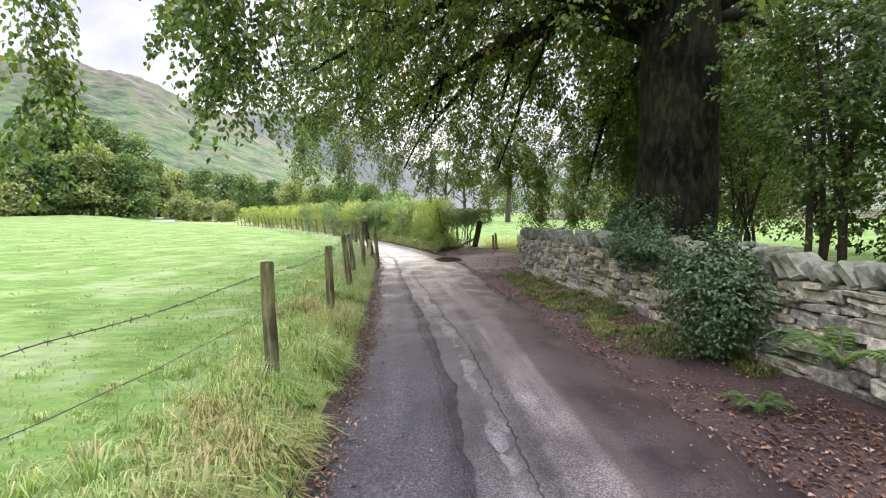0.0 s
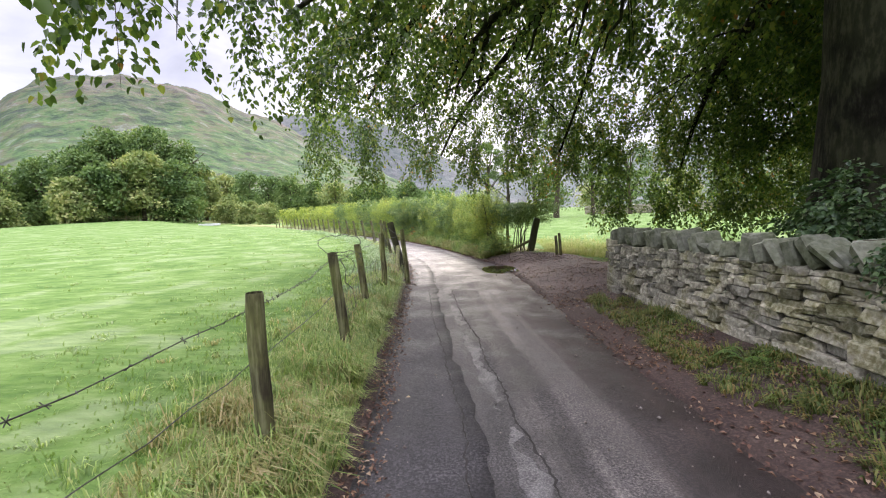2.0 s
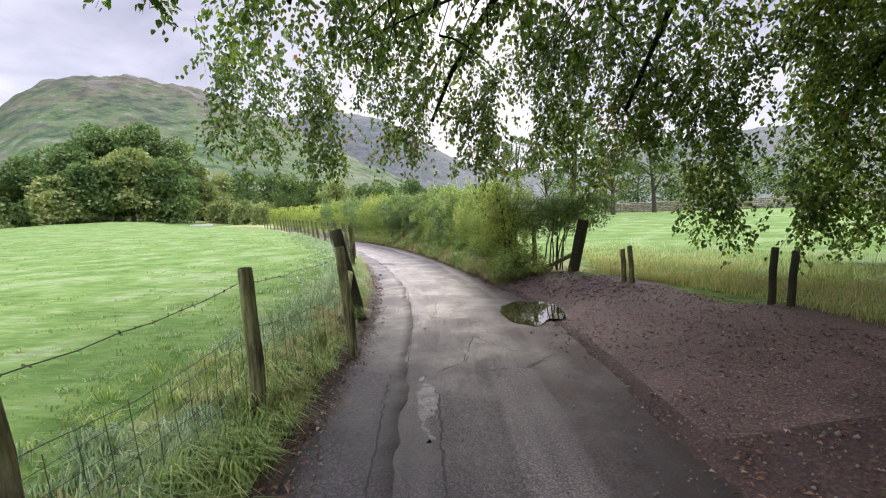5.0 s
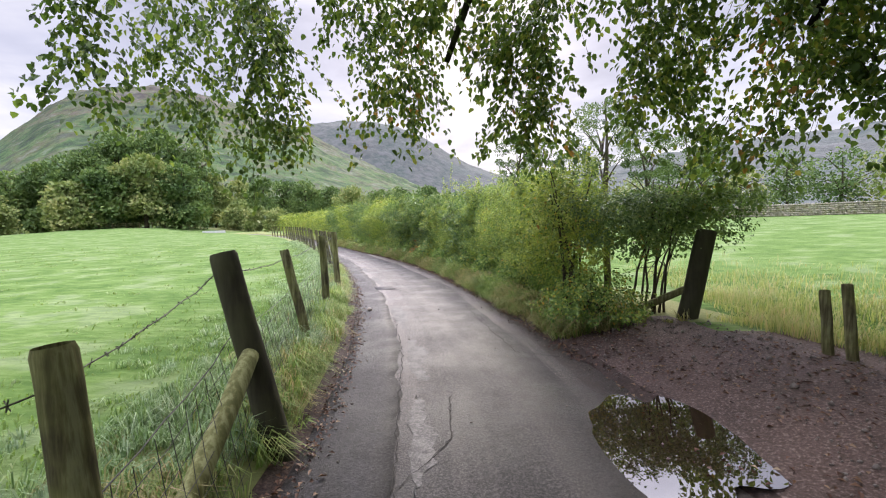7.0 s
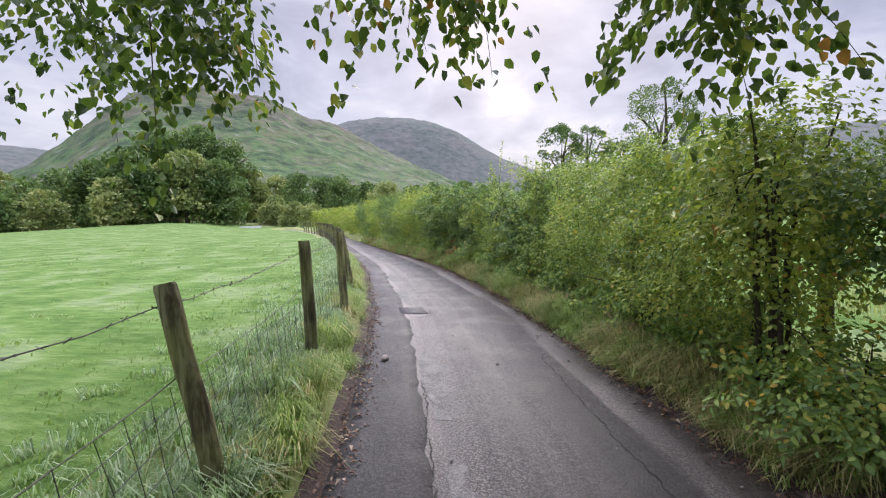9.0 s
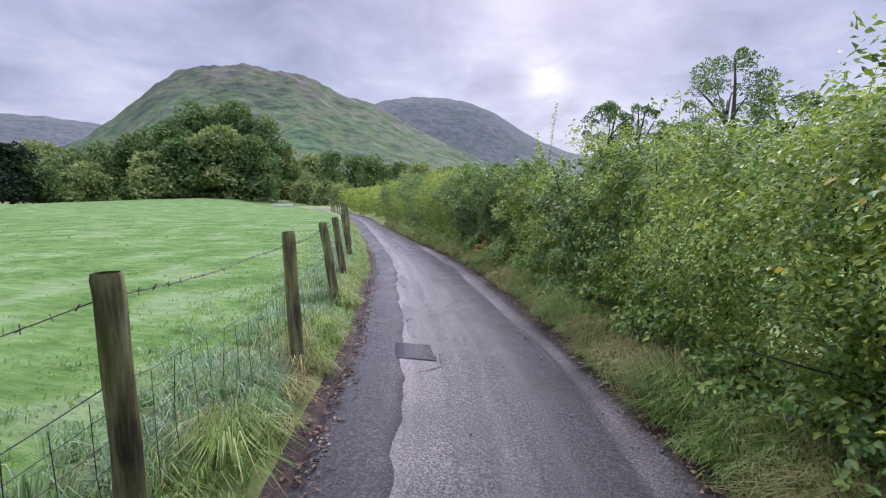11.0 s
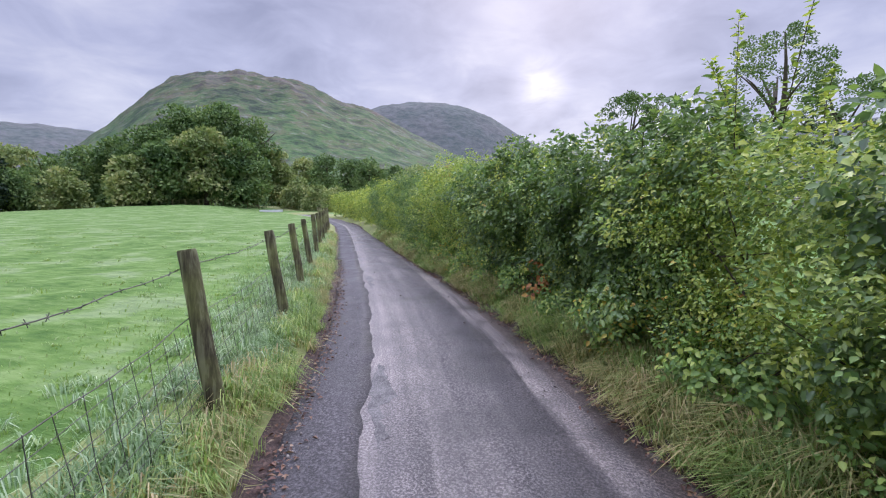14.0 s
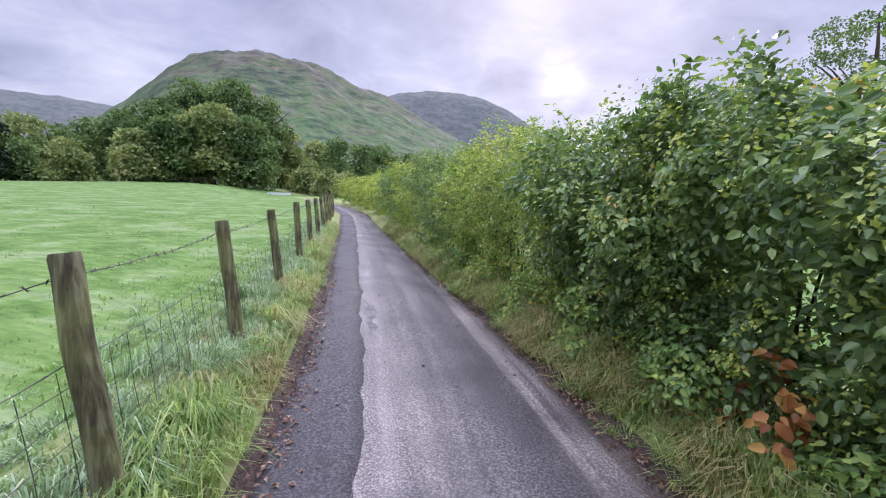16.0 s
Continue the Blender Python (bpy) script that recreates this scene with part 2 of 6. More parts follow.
M_BEECH = leafy("beech_leaves", [(0.0, (0.034, 0.062, 0.018)), (0.45, (0.085, 0.145, 0.034)), (0.8, (0.175, 0.245, 0.055)), (0.97, (0.28, 0.29, 0.065)), (1.0, (0.40, 0.20, 0.06))], 0.42, 0.42)
M_HAW = leafy("hawthorn_leaves", [(0.0, (0.06, 0.105, 0.026)), (0.3, (0.19, 0.27, 0.058)), (0.6, (0.36, 0.44, 0.085)), (0.93, (0.54, 0.54, 0.115)), (1.0, (0.54, 0.27, 0.09))], 0.42, 0.4, scale=1.1, spec=0.5, per_leaf=0.65)
M_HAZEL = leafy("hazel_leaves", [(0.0, (0.05, 0.10, 0.036)), (0.5, (0.14, 0.23, 0.07)), (0.88, (0.27, 0.37, 0.11)), (0.975, (0.42, 0.46, 0.12)), (1.0, (0.56, 0.30, 0.07))], 0.36, 0.38, scale=1.0, spec=0.5, per_leaf=0.65)
M_BRAMBLE = leafy("bramble_leaves", [(0.0, (0.080, 0.157, 0.042)), (0.6, (0.216, 0.340, 0.084)), (0.93, (0.431, 0.511, 0.119)), (1.0, (0.620, 0.398, 0.071))], 0.42, 0.4)
M_EVER = leafy("evergreen_leaves", [(0.0, (0.02, 0.048, 0.02)), (0.6, (0.055, 0.11, 0.038)), (1.0, (0.12, 0.19, 0.068))], 0.4, 0.25, spec=0.4)
M_FERN = leafy("fern_fronds", [(0.0, (0.04, 0.09, 0.02)), (0.7, (0.10, 0.19, 0.04)), (1.0, (0.17, 0.23, 0.06))], 0.5, 0.35)
M_GRASS = leafy("verge_grass", [(0.0, (0.11, 0.19, 0.05)), (0.45, (0.23, 0.34, 0.09)), (0.8, (0.38, 0.46, 0.16)), (0.97, (0.55, 0.53, 0.27)), (1.0, (0.58, 0.42, 0.24))], 0.45, 0.45, scale=0.9)
M_DEW = leafy("dewy_grass", [(0.0, (0.09, 0.165, 0.055)), (0.45, (0.19, 0.30, 0.12)), (0.8, (0.32, 0.43, 0.23)), (1.0, (0.50, 0.57, 0.42))], 0.4, 0.4, scale=0.9, spec=0.5)
M_GRASSDRY = leafy("dry_verge_grass", [(0.0, (0.15, 0.19, 0.06)), (0.35, (0.27, 0.28, 0.10)), (0.7, (0.42, 0.37, 0.17)), (1.0, (0.50, 0.38, 0.23))], 0.6, 0.4, scale=0.9)
M_ROUGH = leafy("rough_field_grass", [(0.0, (0.20, 0.27, 0.08)), (0.4, (0.36, 0.40, 0.15)), (0.8, (0.50, 0.46, 0.24)), (1.0, (0.56, 0.42, 0.27))], 0.55, 0.45, scale=0.9)
# darker, more olive than verge_grass; used along the foot of the wall
M_GRASSOLIVE = leafy("dark_olive_grass", [(0.0, (0.05, 0.085, 0.02)), (0.45, (0.11, 0.155, 0.036)), (0.8, (0.19, 0.19, 0.055)), (1.0, (0.28, 0.18, 0.075))], 0.6, 0.3, scale=0.9)
M_PASTURE = leafy("pasture_blades", [(0.0, (0.159, 0.257, 0.064)), (0.6, (0.220, 0.316, 0.094)), (1.0, (0.315, 0.365, 0.202))], 0.5, 0.45, scale=0.5)
M_FALLEN = leafy("fallen_leaves", [(0.0, (0.045, 0.02, 0.014)), (0.5, (0.13, 0.06, 0.038)), (0.85, (0.24, 0.14, 0.08)), (1.0, (0.40, 0.31, 0.21))], 0.55, 0.1, scale=2)
M_RUST = leafy("dying_leaves", [(0.0, (0.20, 0.07, 0.03)), (0.5, (0.45, 0.19, 0.06)), (1.0, (0.60, 0.36, 0.10))], 0.5, 0.3, scale=2)
M_FARLEAF = leafy("woodland_leaves", [(0.0, (0.05, 0.095, 0.04)), (0.45, (0.115, 0.185, 0.065)), (0.85, (0.215, 0.295, 0.105)), (1.0, (0.33, 0.36, 0.14))], 0.7, 0.25, scale=0.22, spec=0.15, per_leaf=0.5)
M_FARPALE = leafy("pale_woodland_leaves", [(0.0, (0.116, 0.172, 0.066)), (0.5, (0.253, 0.311, 0.119)), (1.0, (0.460, 0.440, 0.194))], 0.7, 0.25, scale=0.24, spec=0.15, per_leaf=0.5)
M_CONIFER = leafy("conifer_needles", [(0.0, (0.014, 0.03, 0.018)), (1.0, (0.045, 0.075, 0.038))], 0.7, 0.1, scale=0.3, spec=0.15)
M_PEBBLE = surface("pebble", [(0.38, (0.14, 0.115, 0.10)), (0.62, (0.42, 0.37, 0.33))], [(0.38, (0.16, 0.13, 0.115)), (0.62, (0.38, 0.34, 0.31))], 40, 6, 0.75, 0.004, rnd=0.4)
M_TROUGH = surface("pale_concrete", [(0.4, (0.5, 0.5, 0.5)), (0.6, (0.75, 0.75, 0.76))], [(0.4, (0.55, 0.55, 0.55)), (0.6, (0.7, 0.7, 0.71))], 9, 2, 0.8, 0.005)
M_WATER, _t, _p, _ = nodes_of("muddy_water")
_p.inputs["Base Color"].default_value = (0.035, 0.022, 0.014, 1); _p.inputs["Roughness"].default_value = 0.02
_p.inputs["Specular IOR Level"].default_value = 0.5; _p.inputs["IOR"].default_value = 1.33
_p.inputs["Coat Weight"].default_value = 1.0; _p.inputs["Coat Roughness"].default_value = 0.01; _p.inputs["Coat IOR"].default_value = 2.8
_n = noise_node(_t, 3.0, 2, 0.5, "Position"); bump(_t, _p, _n.outputs["Fac"], 0.05, 0.004)


def road_material(name, dark):
    """Worn wet tarmac: grit, long wheel tracks, pale worn bands and brown silt at the sides; UV is metres across and along."""
    m, t, p, _ = nodes_of(name)
    uv = t.nodes.new("ShaderNodeUVMap"); uv.uv_map = "across"
    sep = t.nodes.new("ShaderNodeSeparateXYZ"); t.links.new(uv.outputs[0], sep.inputs[0])
    grit = noise_node(t, 48 if dark else 60, 5, 0.8, "Position")
    blotch = noise_node(t, 1.3, 5, 0.6, "Position")
    mp = t.nodes.new("ShaderNodeMapping"); mp.inputs["Scale"].default_value = (2.6, 0.16, 1)
    t.links.new(uv.outputs[0], mp.inputs[0])
    streak = t.nodes.new("ShaderNodeTexNoise"); streak.inputs["Scale"].default_value = 1.0; streak.inputs["Detail"].default_value = 6; streak.inputs["Roughness"].default_value = 0.62
    t.links.new(mp.outputs[0], streak.inputs["Vector"])
    if dark:
        g = ramp(t, [(0.40, (0.010, 0.009, 0.011)), (0.5, (0.047, 0.044, 0.048)), (0.6, (0.185, 0.18, 0.185))])
        s = ramp(t, [(0.40, (0.034, 0.031, 0.034)), (0.6, (0.068, 0.062, 0.067))])
    else:
        g = ramp(t, [(0.41, (0.019, 0.018, 0.0185)), (0.5, (0.068, 0.064, 0.064)), (0.59, (0.21, 0.20, 0.194))])
        s = ramp(t, [(0.42, (0.042, 0.039, 0.040)), (0.5, (0.068, 0.063, 0.063)), (0.58, (0.130, 0.121, 0.115))])
    t.links.new(grit.outputs["Fac"], g.inputs[0]); t.links.new(streak.outputs["Fac"], s.inputs[0])
    c = mixc(t, g.outputs[0], s.outputs[0], 0.42)
    b = ramp(t, [(0.4, (0.72, 0.70, 0.70)), (0.6, (1.22, 1.18, 1.13))]); t.links.new(blotch.outputs["Fac"], b.inputs[0])
    c = mixc(t, c, b.outputs[0], 1.0, 'MULTIPLY')
    if not dark:
        # wear across the lane, wandering: worn pale bands, polished dark wheel tracks, silted sides
        wob = t.nodes.new("ShaderNodeMath"); wob.operation = 'MULTIPLY_ADD'; wob.inputs[1].default_value = 0.9; wob.inputs[2].default_value = -0.45
        t.links.new(streak.outputs["Fac"], wob.inputs[0])
        ub = t.nodes.new("ShaderNodeMath"); ub.operation = 'ADD'
        t.links.new(sep.outputs["X"], ub.inputs[0]); t.links.new(wob.outputs[0], ub.inputs[1])
        un = t.nodes.new("ShaderNodeMath"); un.operation = 'MULTIPLY'; un.inputs[1].default_value = 1 / 3.2
        t.links.new(ub.outputs[0], un.inputs[0])
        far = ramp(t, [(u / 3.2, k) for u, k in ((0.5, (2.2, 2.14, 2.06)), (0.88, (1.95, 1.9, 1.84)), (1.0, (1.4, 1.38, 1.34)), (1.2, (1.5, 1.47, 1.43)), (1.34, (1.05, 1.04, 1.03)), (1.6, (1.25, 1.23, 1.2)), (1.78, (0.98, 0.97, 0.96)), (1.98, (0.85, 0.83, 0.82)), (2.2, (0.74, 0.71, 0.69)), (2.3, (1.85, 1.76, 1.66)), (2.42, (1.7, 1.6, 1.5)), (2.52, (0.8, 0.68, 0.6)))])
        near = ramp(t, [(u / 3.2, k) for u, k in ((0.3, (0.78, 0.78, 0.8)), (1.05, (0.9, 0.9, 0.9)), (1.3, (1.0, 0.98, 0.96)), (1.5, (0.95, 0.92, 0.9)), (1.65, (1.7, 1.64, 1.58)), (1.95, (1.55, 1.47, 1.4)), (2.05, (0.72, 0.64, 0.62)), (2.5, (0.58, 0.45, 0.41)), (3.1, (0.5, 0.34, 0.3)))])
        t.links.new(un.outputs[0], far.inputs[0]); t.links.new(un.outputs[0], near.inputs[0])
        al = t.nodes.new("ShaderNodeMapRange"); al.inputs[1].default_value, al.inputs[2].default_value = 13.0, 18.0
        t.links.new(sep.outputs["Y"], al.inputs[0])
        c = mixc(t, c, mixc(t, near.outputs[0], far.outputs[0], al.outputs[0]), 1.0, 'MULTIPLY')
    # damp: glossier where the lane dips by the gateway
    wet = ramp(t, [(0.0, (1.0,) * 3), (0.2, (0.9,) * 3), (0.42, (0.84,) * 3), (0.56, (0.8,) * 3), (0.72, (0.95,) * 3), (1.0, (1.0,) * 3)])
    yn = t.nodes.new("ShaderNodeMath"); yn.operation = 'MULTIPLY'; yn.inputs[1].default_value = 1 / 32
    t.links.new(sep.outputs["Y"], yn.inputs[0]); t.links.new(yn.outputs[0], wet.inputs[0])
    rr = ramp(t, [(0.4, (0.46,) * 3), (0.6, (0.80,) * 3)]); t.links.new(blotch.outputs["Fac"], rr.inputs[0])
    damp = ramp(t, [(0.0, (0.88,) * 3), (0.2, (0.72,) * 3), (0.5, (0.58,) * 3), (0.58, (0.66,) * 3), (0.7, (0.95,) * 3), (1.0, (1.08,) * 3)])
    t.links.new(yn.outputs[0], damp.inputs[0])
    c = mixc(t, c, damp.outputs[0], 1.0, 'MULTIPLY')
    t.links.new(c, p.inputs["Base Color"]); t.links.new(mixc(t, rr.outputs[0], wet.outputs[0], 1.0, 'MULTIPLY'), p.inputs["Roughness"])
    p.inputs["Specular IOR Level"].default_value = 0.32
    bump(t, p, grit.outputs["Fac"], 0.8, 0.011 if dark else 0.008)
    return m


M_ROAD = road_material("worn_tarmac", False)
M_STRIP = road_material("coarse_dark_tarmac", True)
M_PALE = surface("pale_worn_tarmac", [(0.41, (0.03, 0.028, 0.027)), (0.5, (0.095, 0.088, 0.085)), (0.6, (0.22, 0.207, 0.195))],
                 [(0.42, (0.045, 0.042, 0.041)), (0.58, (0.14, 0.131, 0.125))], 70, 7, 0.55, 0.006)
M_CRACK = surface("crack_dirt", [(0.3, (0.012, 0.01, 0.01)), (0.7, (0.045, 0.04, 0.036))], [(0.3, (0.02, 0.018, 0.016)), (0.7, (0.04, 0.035, 0.03))], 40, 4, 0.8, 0.004)

# ---------------------------------------------------------------- mesh helpers


def mesh_np(name, verts, faces, material, parent=None, smooth=False, label=""):
    """One mesh object from arrays; faces all have the same number of corners."""
    v = np.asarray(verts, np.float32).reshape(-1, 3)
    f = np.asarray(faces, np.int32)
    d = bpy.data.meshes.new(name)
    d.vertices.add(len(v)); d.vertices.foreach_set("co", v.ravel())
    k = f.shape[1]
    d.loops.add(f.size); d.loops.foreach_set("vertex_index", f.ravel())
    d.polygons.add(len(f)); d.polygons.foreach_set("loop_start", np.arange(0, f.size, k, dtype=np.int32))
    if smooth:
        d.polygons.foreach_set("use_smooth", np.ones(len(f), bool))
    d.materials.append(material)
    d.update(calc_edges=True)
    d.validate()
    o = new(name, d)
    if parent:
        o.parent = parent
    if label:
        o["label"] = label
    return o


def thing(name, at, label, category, group="", kind=""):
    o = new(name)
    o.location = at
    bpy.context.view_layer.update()
    return tagged(o, label, category, group, kind)


def part(name, bm, material, parent, label=""):
    d = bpy.data.meshes.new(name)
    bm.to_mesh(d); bm.free()
    d.materials.append(material)
    o = new(name, d)
    if parent:
        o.parent = parent
    if label:
        o["label"] = label
    return o


class Heap:
    """Gathers vertices and faces of one mesh."""

    def __init__(self):
        self.v, self.f, self.n = [], [], 0

    def add(self, v, f):
        v = np.asarray(v, float).reshape(-1, 3); f = np.asarray(f, int)
        self.v.append(v); self.f.append(f + self.n); self.n += len(v)

    def tube(self, pts, radii, sides=6, cap=False):
        pts = np.asarray(pts, float); radii = np.broadcast_to(radii, len(pts))
        tan = np.gradient(pts, axis=0); tan /= np.linalg.norm(tan, axis=1)[:, None] + 1e-9
        up = np.array([0.31, 0.17, 0.93]) if abs(tan[0] @ np.array([0.31, 0.17, 0.93])) < 0.95 else np.array([1.0, 0, 0])
        a = np.cross(tan, up); a /= np.linalg.norm(a, axis=1)[:, None] + 1e-9
        b = np.cross(tan, a)
        th = np.linspace(0, 2 * math.pi, sides, endpoint=False)
        ring = pts[:, None] + radii[:, None, None] * (np.cos(th)[None, :, None] * a[:, None] + np.sin(th)[None, :, None] * b[:, None])
        v = ring.reshape(-1, 3)
        i = np.arange(len(pts) - 1)[:, None] * sides + np.arange(sides)[None]
        j = np.arange(len(pts) - 1)[:, None] * sides + (np.arange(sides)[None] + 1) % sides
        f = np.stack([i, j, j + sides, i + sides], -1).reshape(-1, 4)
        self.add(v, f)
        if cap:
            for row, flip in ((0, True), (len(pts) - 1, False)):
                c = np.vstack([v[row * sides:(row + 1) * sides], pts[row]])
                ids = [[k, (k + 1) % sides, sides, sides] for k in range(sides)]
                self.add(c, ids)
        return self

    def mesh(self, name, material, parent=None, smooth=True, label=""):
        return mesh_np(name, np.vstack(self.v), np.vstack(self.f), material, parent, smooth, label)


def unit(v):
    return v / (np.linalg.norm(v, axis=-1, keepdims=True) + 1e-9)


def leaf_arrays(P, axis, normal, length, width, round_leaf=False, fold=0.18):
    """Leaves as folded blades: base at P, pointing along axis."""
    n = len(P)
    axis = unit(axis); side = unit(np.cross(axis, normal)); nor = np.cross(side, axis)
    length = np.broadcast_to(length, n)[:, None]; width = np.broadcast_to(width, n)[:, None]
    lift = nor * width * fold
    if round_leaf:
        l1 = P + axis * length * 0.28 - side * width * 0.46 + lift
        l2 = P + axis * length * 0.68 - side * width * 0.38 + lift * 0.8 - nor * length * 0.05
        tip = P + axis * length - nor * length * 0.16
        r2 = P + axis * length * 0.68 + side * width * 0.38 + lift * 0.8 - nor * length * 0.05
        r1 = P + axis * length * 0.28 + side * width * 0.46 + lift
        V = np.stack([P, l1, l2, tip, r2, r1], 1).reshape(-1, 3)
        b = np.arange(n)[:, None] * 6
        F = np.concatenate([b + np.array([[0, 3, 2, 1]]), b + np.array([[0, 5, 4, 3]])], 0)
    else:
        l1 = P + axis * length * 0.45 - side * width * 0.5 + lift
        tip = P + axis * length - nor * length * 0.12
        r1 = P + axis * length * 0.45 + side * width * 0.5 + lift
        V = np.stack([P, l1, tip, r1], 1).reshape(-1, 3)
        b = np.arange(n)[:, None] * 4
        F = np.concatenate([b + np.array([[0, 2, 1]]), b + np.array([[0, 3, 2]])], 0)
    return V, F


def rand_dirs(rng, n):
    return unit(rng.normal(size=(n, 3)))


def field_noise(P, s, seed=0.0):
    """Smooth noise from a few waves, about -1 to 1."""
    P = np.asarray(P, float) * s
    x, y = P[..., 0] + seed * 3.1, P[..., 1] + seed * 1.7
    z = P[..., 2] if P.shape[-1] > 2 else 0 * x
    return (np.sin(1.0 * x + 1.7 * y + 0.9 * z) + np.sin(2.3 * x - 1.1 * y + 1.9 * z + 1.3) * 0.7 + np.sin(-1.6 * x + 2.9 * y - 2.2 * z + 4.1) * 0.6 + np.sin(4.3 * x + 3.7 * y + 3.1 * z + 2.2) * 0.4) / 2.0

# ---------------------------------------------------------------- plan of the lane
YL, XL = zip((-40, -1.6), (-4, -2.2), (3, -2.36), (6.3, -2.59), (9.8, -3.05), (13.4, -3.55), (15.5, -3.82), (17.2, -4.15), (18.9, -4.6), (20.1, -5.0), (23.3, -6.18), (26.1, -7.5), (28.3, -8.5), (30.5, -9.7), (34, -11.75), (43.4, -17.3), (52.6, -23), (66, -33), (90, -55))
YR, XR = zip((-40, 1.6), (-4, 0.95), (3, 0.6), (9, -0.3), (14, -0.85), (17, -1.3), (18.4, -1.78), (19.9, -2.28), (22.3, -3.2), (24.7, -4.15), (27, -5.2), (28.5, -5.95), (30, -6.8), (32.1, -8.1), (35.4, -10.3), (38.6, -12.3), (46, -17.0), (54, -22.0), (66, -30.5), (90, -51))
_ys = np.arange(-40, 91, 0.25)


def _smooth(ys, xs):
    v = np.interp(_ys, ys, xs)
    k = np.hanning(13); k /= k.sum()
    return np.convolve(np.pad(v, 6, mode="edge"), k, "valid")


_l, _r = _smooth(YL, XL), _smooth(YR, XR)


def left_edge(y):
    return np.interp(y, _ys, _l)


def right_edge(y):
    return np.interp(y, _ys, _r)


def ease(t):
    t = np.clip(t, 0, 1)
    return t * t * (3 - 2 * t)


def ground_z(x, y):
    x, y = np.asarray(x, float), np.asarray(y, float)
    l, r = left_edge(y), right_edge(y)
    dl, dr = l - x, x - r
    n = field_noise(np.stack([x, y], -1), 1.9) * 0.02
    left = -0.03 + 0.05 * ease(dl / 0.08) + 0.20 * ease((dl - 0.1) / 0.4) + 0.07 * ease((dl - 0.4) / 0.8) + 0.006 * np.clip(dl - 1, 0, 60) + 0.008 * np.clip(dl - 62, 0, 70) + 1.75 * ease((dl - 4) / 16) * np.exp(-((x + 74) / 26) ** 2 - ((y - 90) / 32) ** 2) + n * ease(dl / 0.3)
    near = -0.03 + 0.05 * ease(dr / 0.1) + 0.22 * ease(dr / 1.6)
    hedge = -0.03 + 0.22 * ease(dr / 0.5) + 0.06 * ease((dr - 0.5) / 1.5)
    k = ease((y - 17.5) / 3)
    near = near - 0.075 * np.exp(-((x + 1.05) / 0.45) ** 2 - ((y - 16.35) / 0.8) ** 2)
    right = near * (1 - k) + hedge * k + n * 0.8 * ease(dr / 0.4) + 0.004 * np.clip(dr - 4, 0, 80)
    return np.where(dl > 0, left, np.where(dr > 0, right, -0.06))


WALL = [(0.44, 12.0), (0.74, 10.35), (1.0, 8.8), (1.25, 7.2), (1.5, 5.5), (1.7, 3.8), (1.9, 0.5), (2.2, -6.0)]


def wall_x(y):
    return np.interp(-np.asarray(y, float), [-p[1] for p in WALL], [p[0] for p in WALL])


def gate_x(y):
    return np.interp(y, [11.7, 13.5, 15.5, 17.5, 19.0], [2.2, 2.2, 1.9, 0.75, -0.1])


def build_ground():
    off = np.array([0, .04, .1, .18, .28, .42, .6, .85, 1.2, 1.7, 2.4, 3.4, 5, 7.5, 11, 16, 24, 35, 50, 62, 75, 95, 120, 133, 170, 260, 450, 900, 1800, 3600])
    ys = np.concatenate([[-3600, -1500, -600, -250, -120, -60, -35, -20, -12], np.arange(-8, 40, 0.4), np.arange(40, 92, 2.0), [100, 120, 150, 200, 300, 600, 1500, 3600]])
    l, r = left_edge(ys), right_edge(ys)
    cols = [l[:, None] - off[::-1][None], ((l + r) / 2)[:, None], r[:, None] + off[None]]
    X = np.hstack(cols); Y = np.repeat(ys[:, None], X.shape[1], 1)
    Z = ground_z(X, Y)
    V = np.stack([X, Y, Z], -1).reshape(-1, 3)
    nr, nc = X.shape
    i = (np.arange(nr - 1)[:, None] * nc + np.arange(nc - 1)[None])
    F = np.stack([i, i + 1, i + nc + 1, i + nc], -1).reshape(-1, 4)
    o = mesh_np("ground", V, F, M_FIELD, None, True)
    o.data.materials.append(M_VERGE); o.data.materials.append(M_DIRT); o.data.materials.append(M_GRAVEL)
    c = V[F].mean(1)
    dl, dr = left_edge(c[:, 1]) - c[:, 0], c[:, 0] - right_edge(c[:, 1])
    idx = np.zeros(len(F), np.int32)
    idx[(dl > -3) & (dl < 1.2)] = 1
    idx[(dr > 0) & (dr < 2.6) & (c[:, 1] > 18.8) & (c[:, 1] < 90)] = 1
    lim = np.where(c[:, 1] < 11.7, wall_x(c[:, 1]) + 0.5, gate_x(c[:, 1]))
    idx[(dr > -0.5) & (c[:, 0] < lim) & (c[:, 1] < 19.2) & (c[:, 1] > -30)] = 2
    idx[(idx == 2) & (c[:, 1] > 12.5) & (dr > 0)] = 3
    idx[(dl > 8) & (np.hypot(c[:, 0] + 4.6, c[:, 1] - 21.2) > 104)] = 1  # rough bank past the crest of the pasture
    idx[(dl > -0.05) & (dl < 0.15) & (np.abs(c[:, 1]) < 60)] = 2
    idx[(dr > -0.05) & (dr < 0.14) & (np.abs(c[:, 1]) < 60)] = 2
    o.data.polygons.foreach_set("material_index", idx)
    tagged(o, "green pasture ground with grassy verges and a bare brown gateway", "ground", kind="structure")
    return o


build_ground()


def road_dip(x, y):
    return 0.032 * np.exp(-((x + 1.35) / 0.42) ** 2 - ((y - 16.3) / 0.7) ** 2)


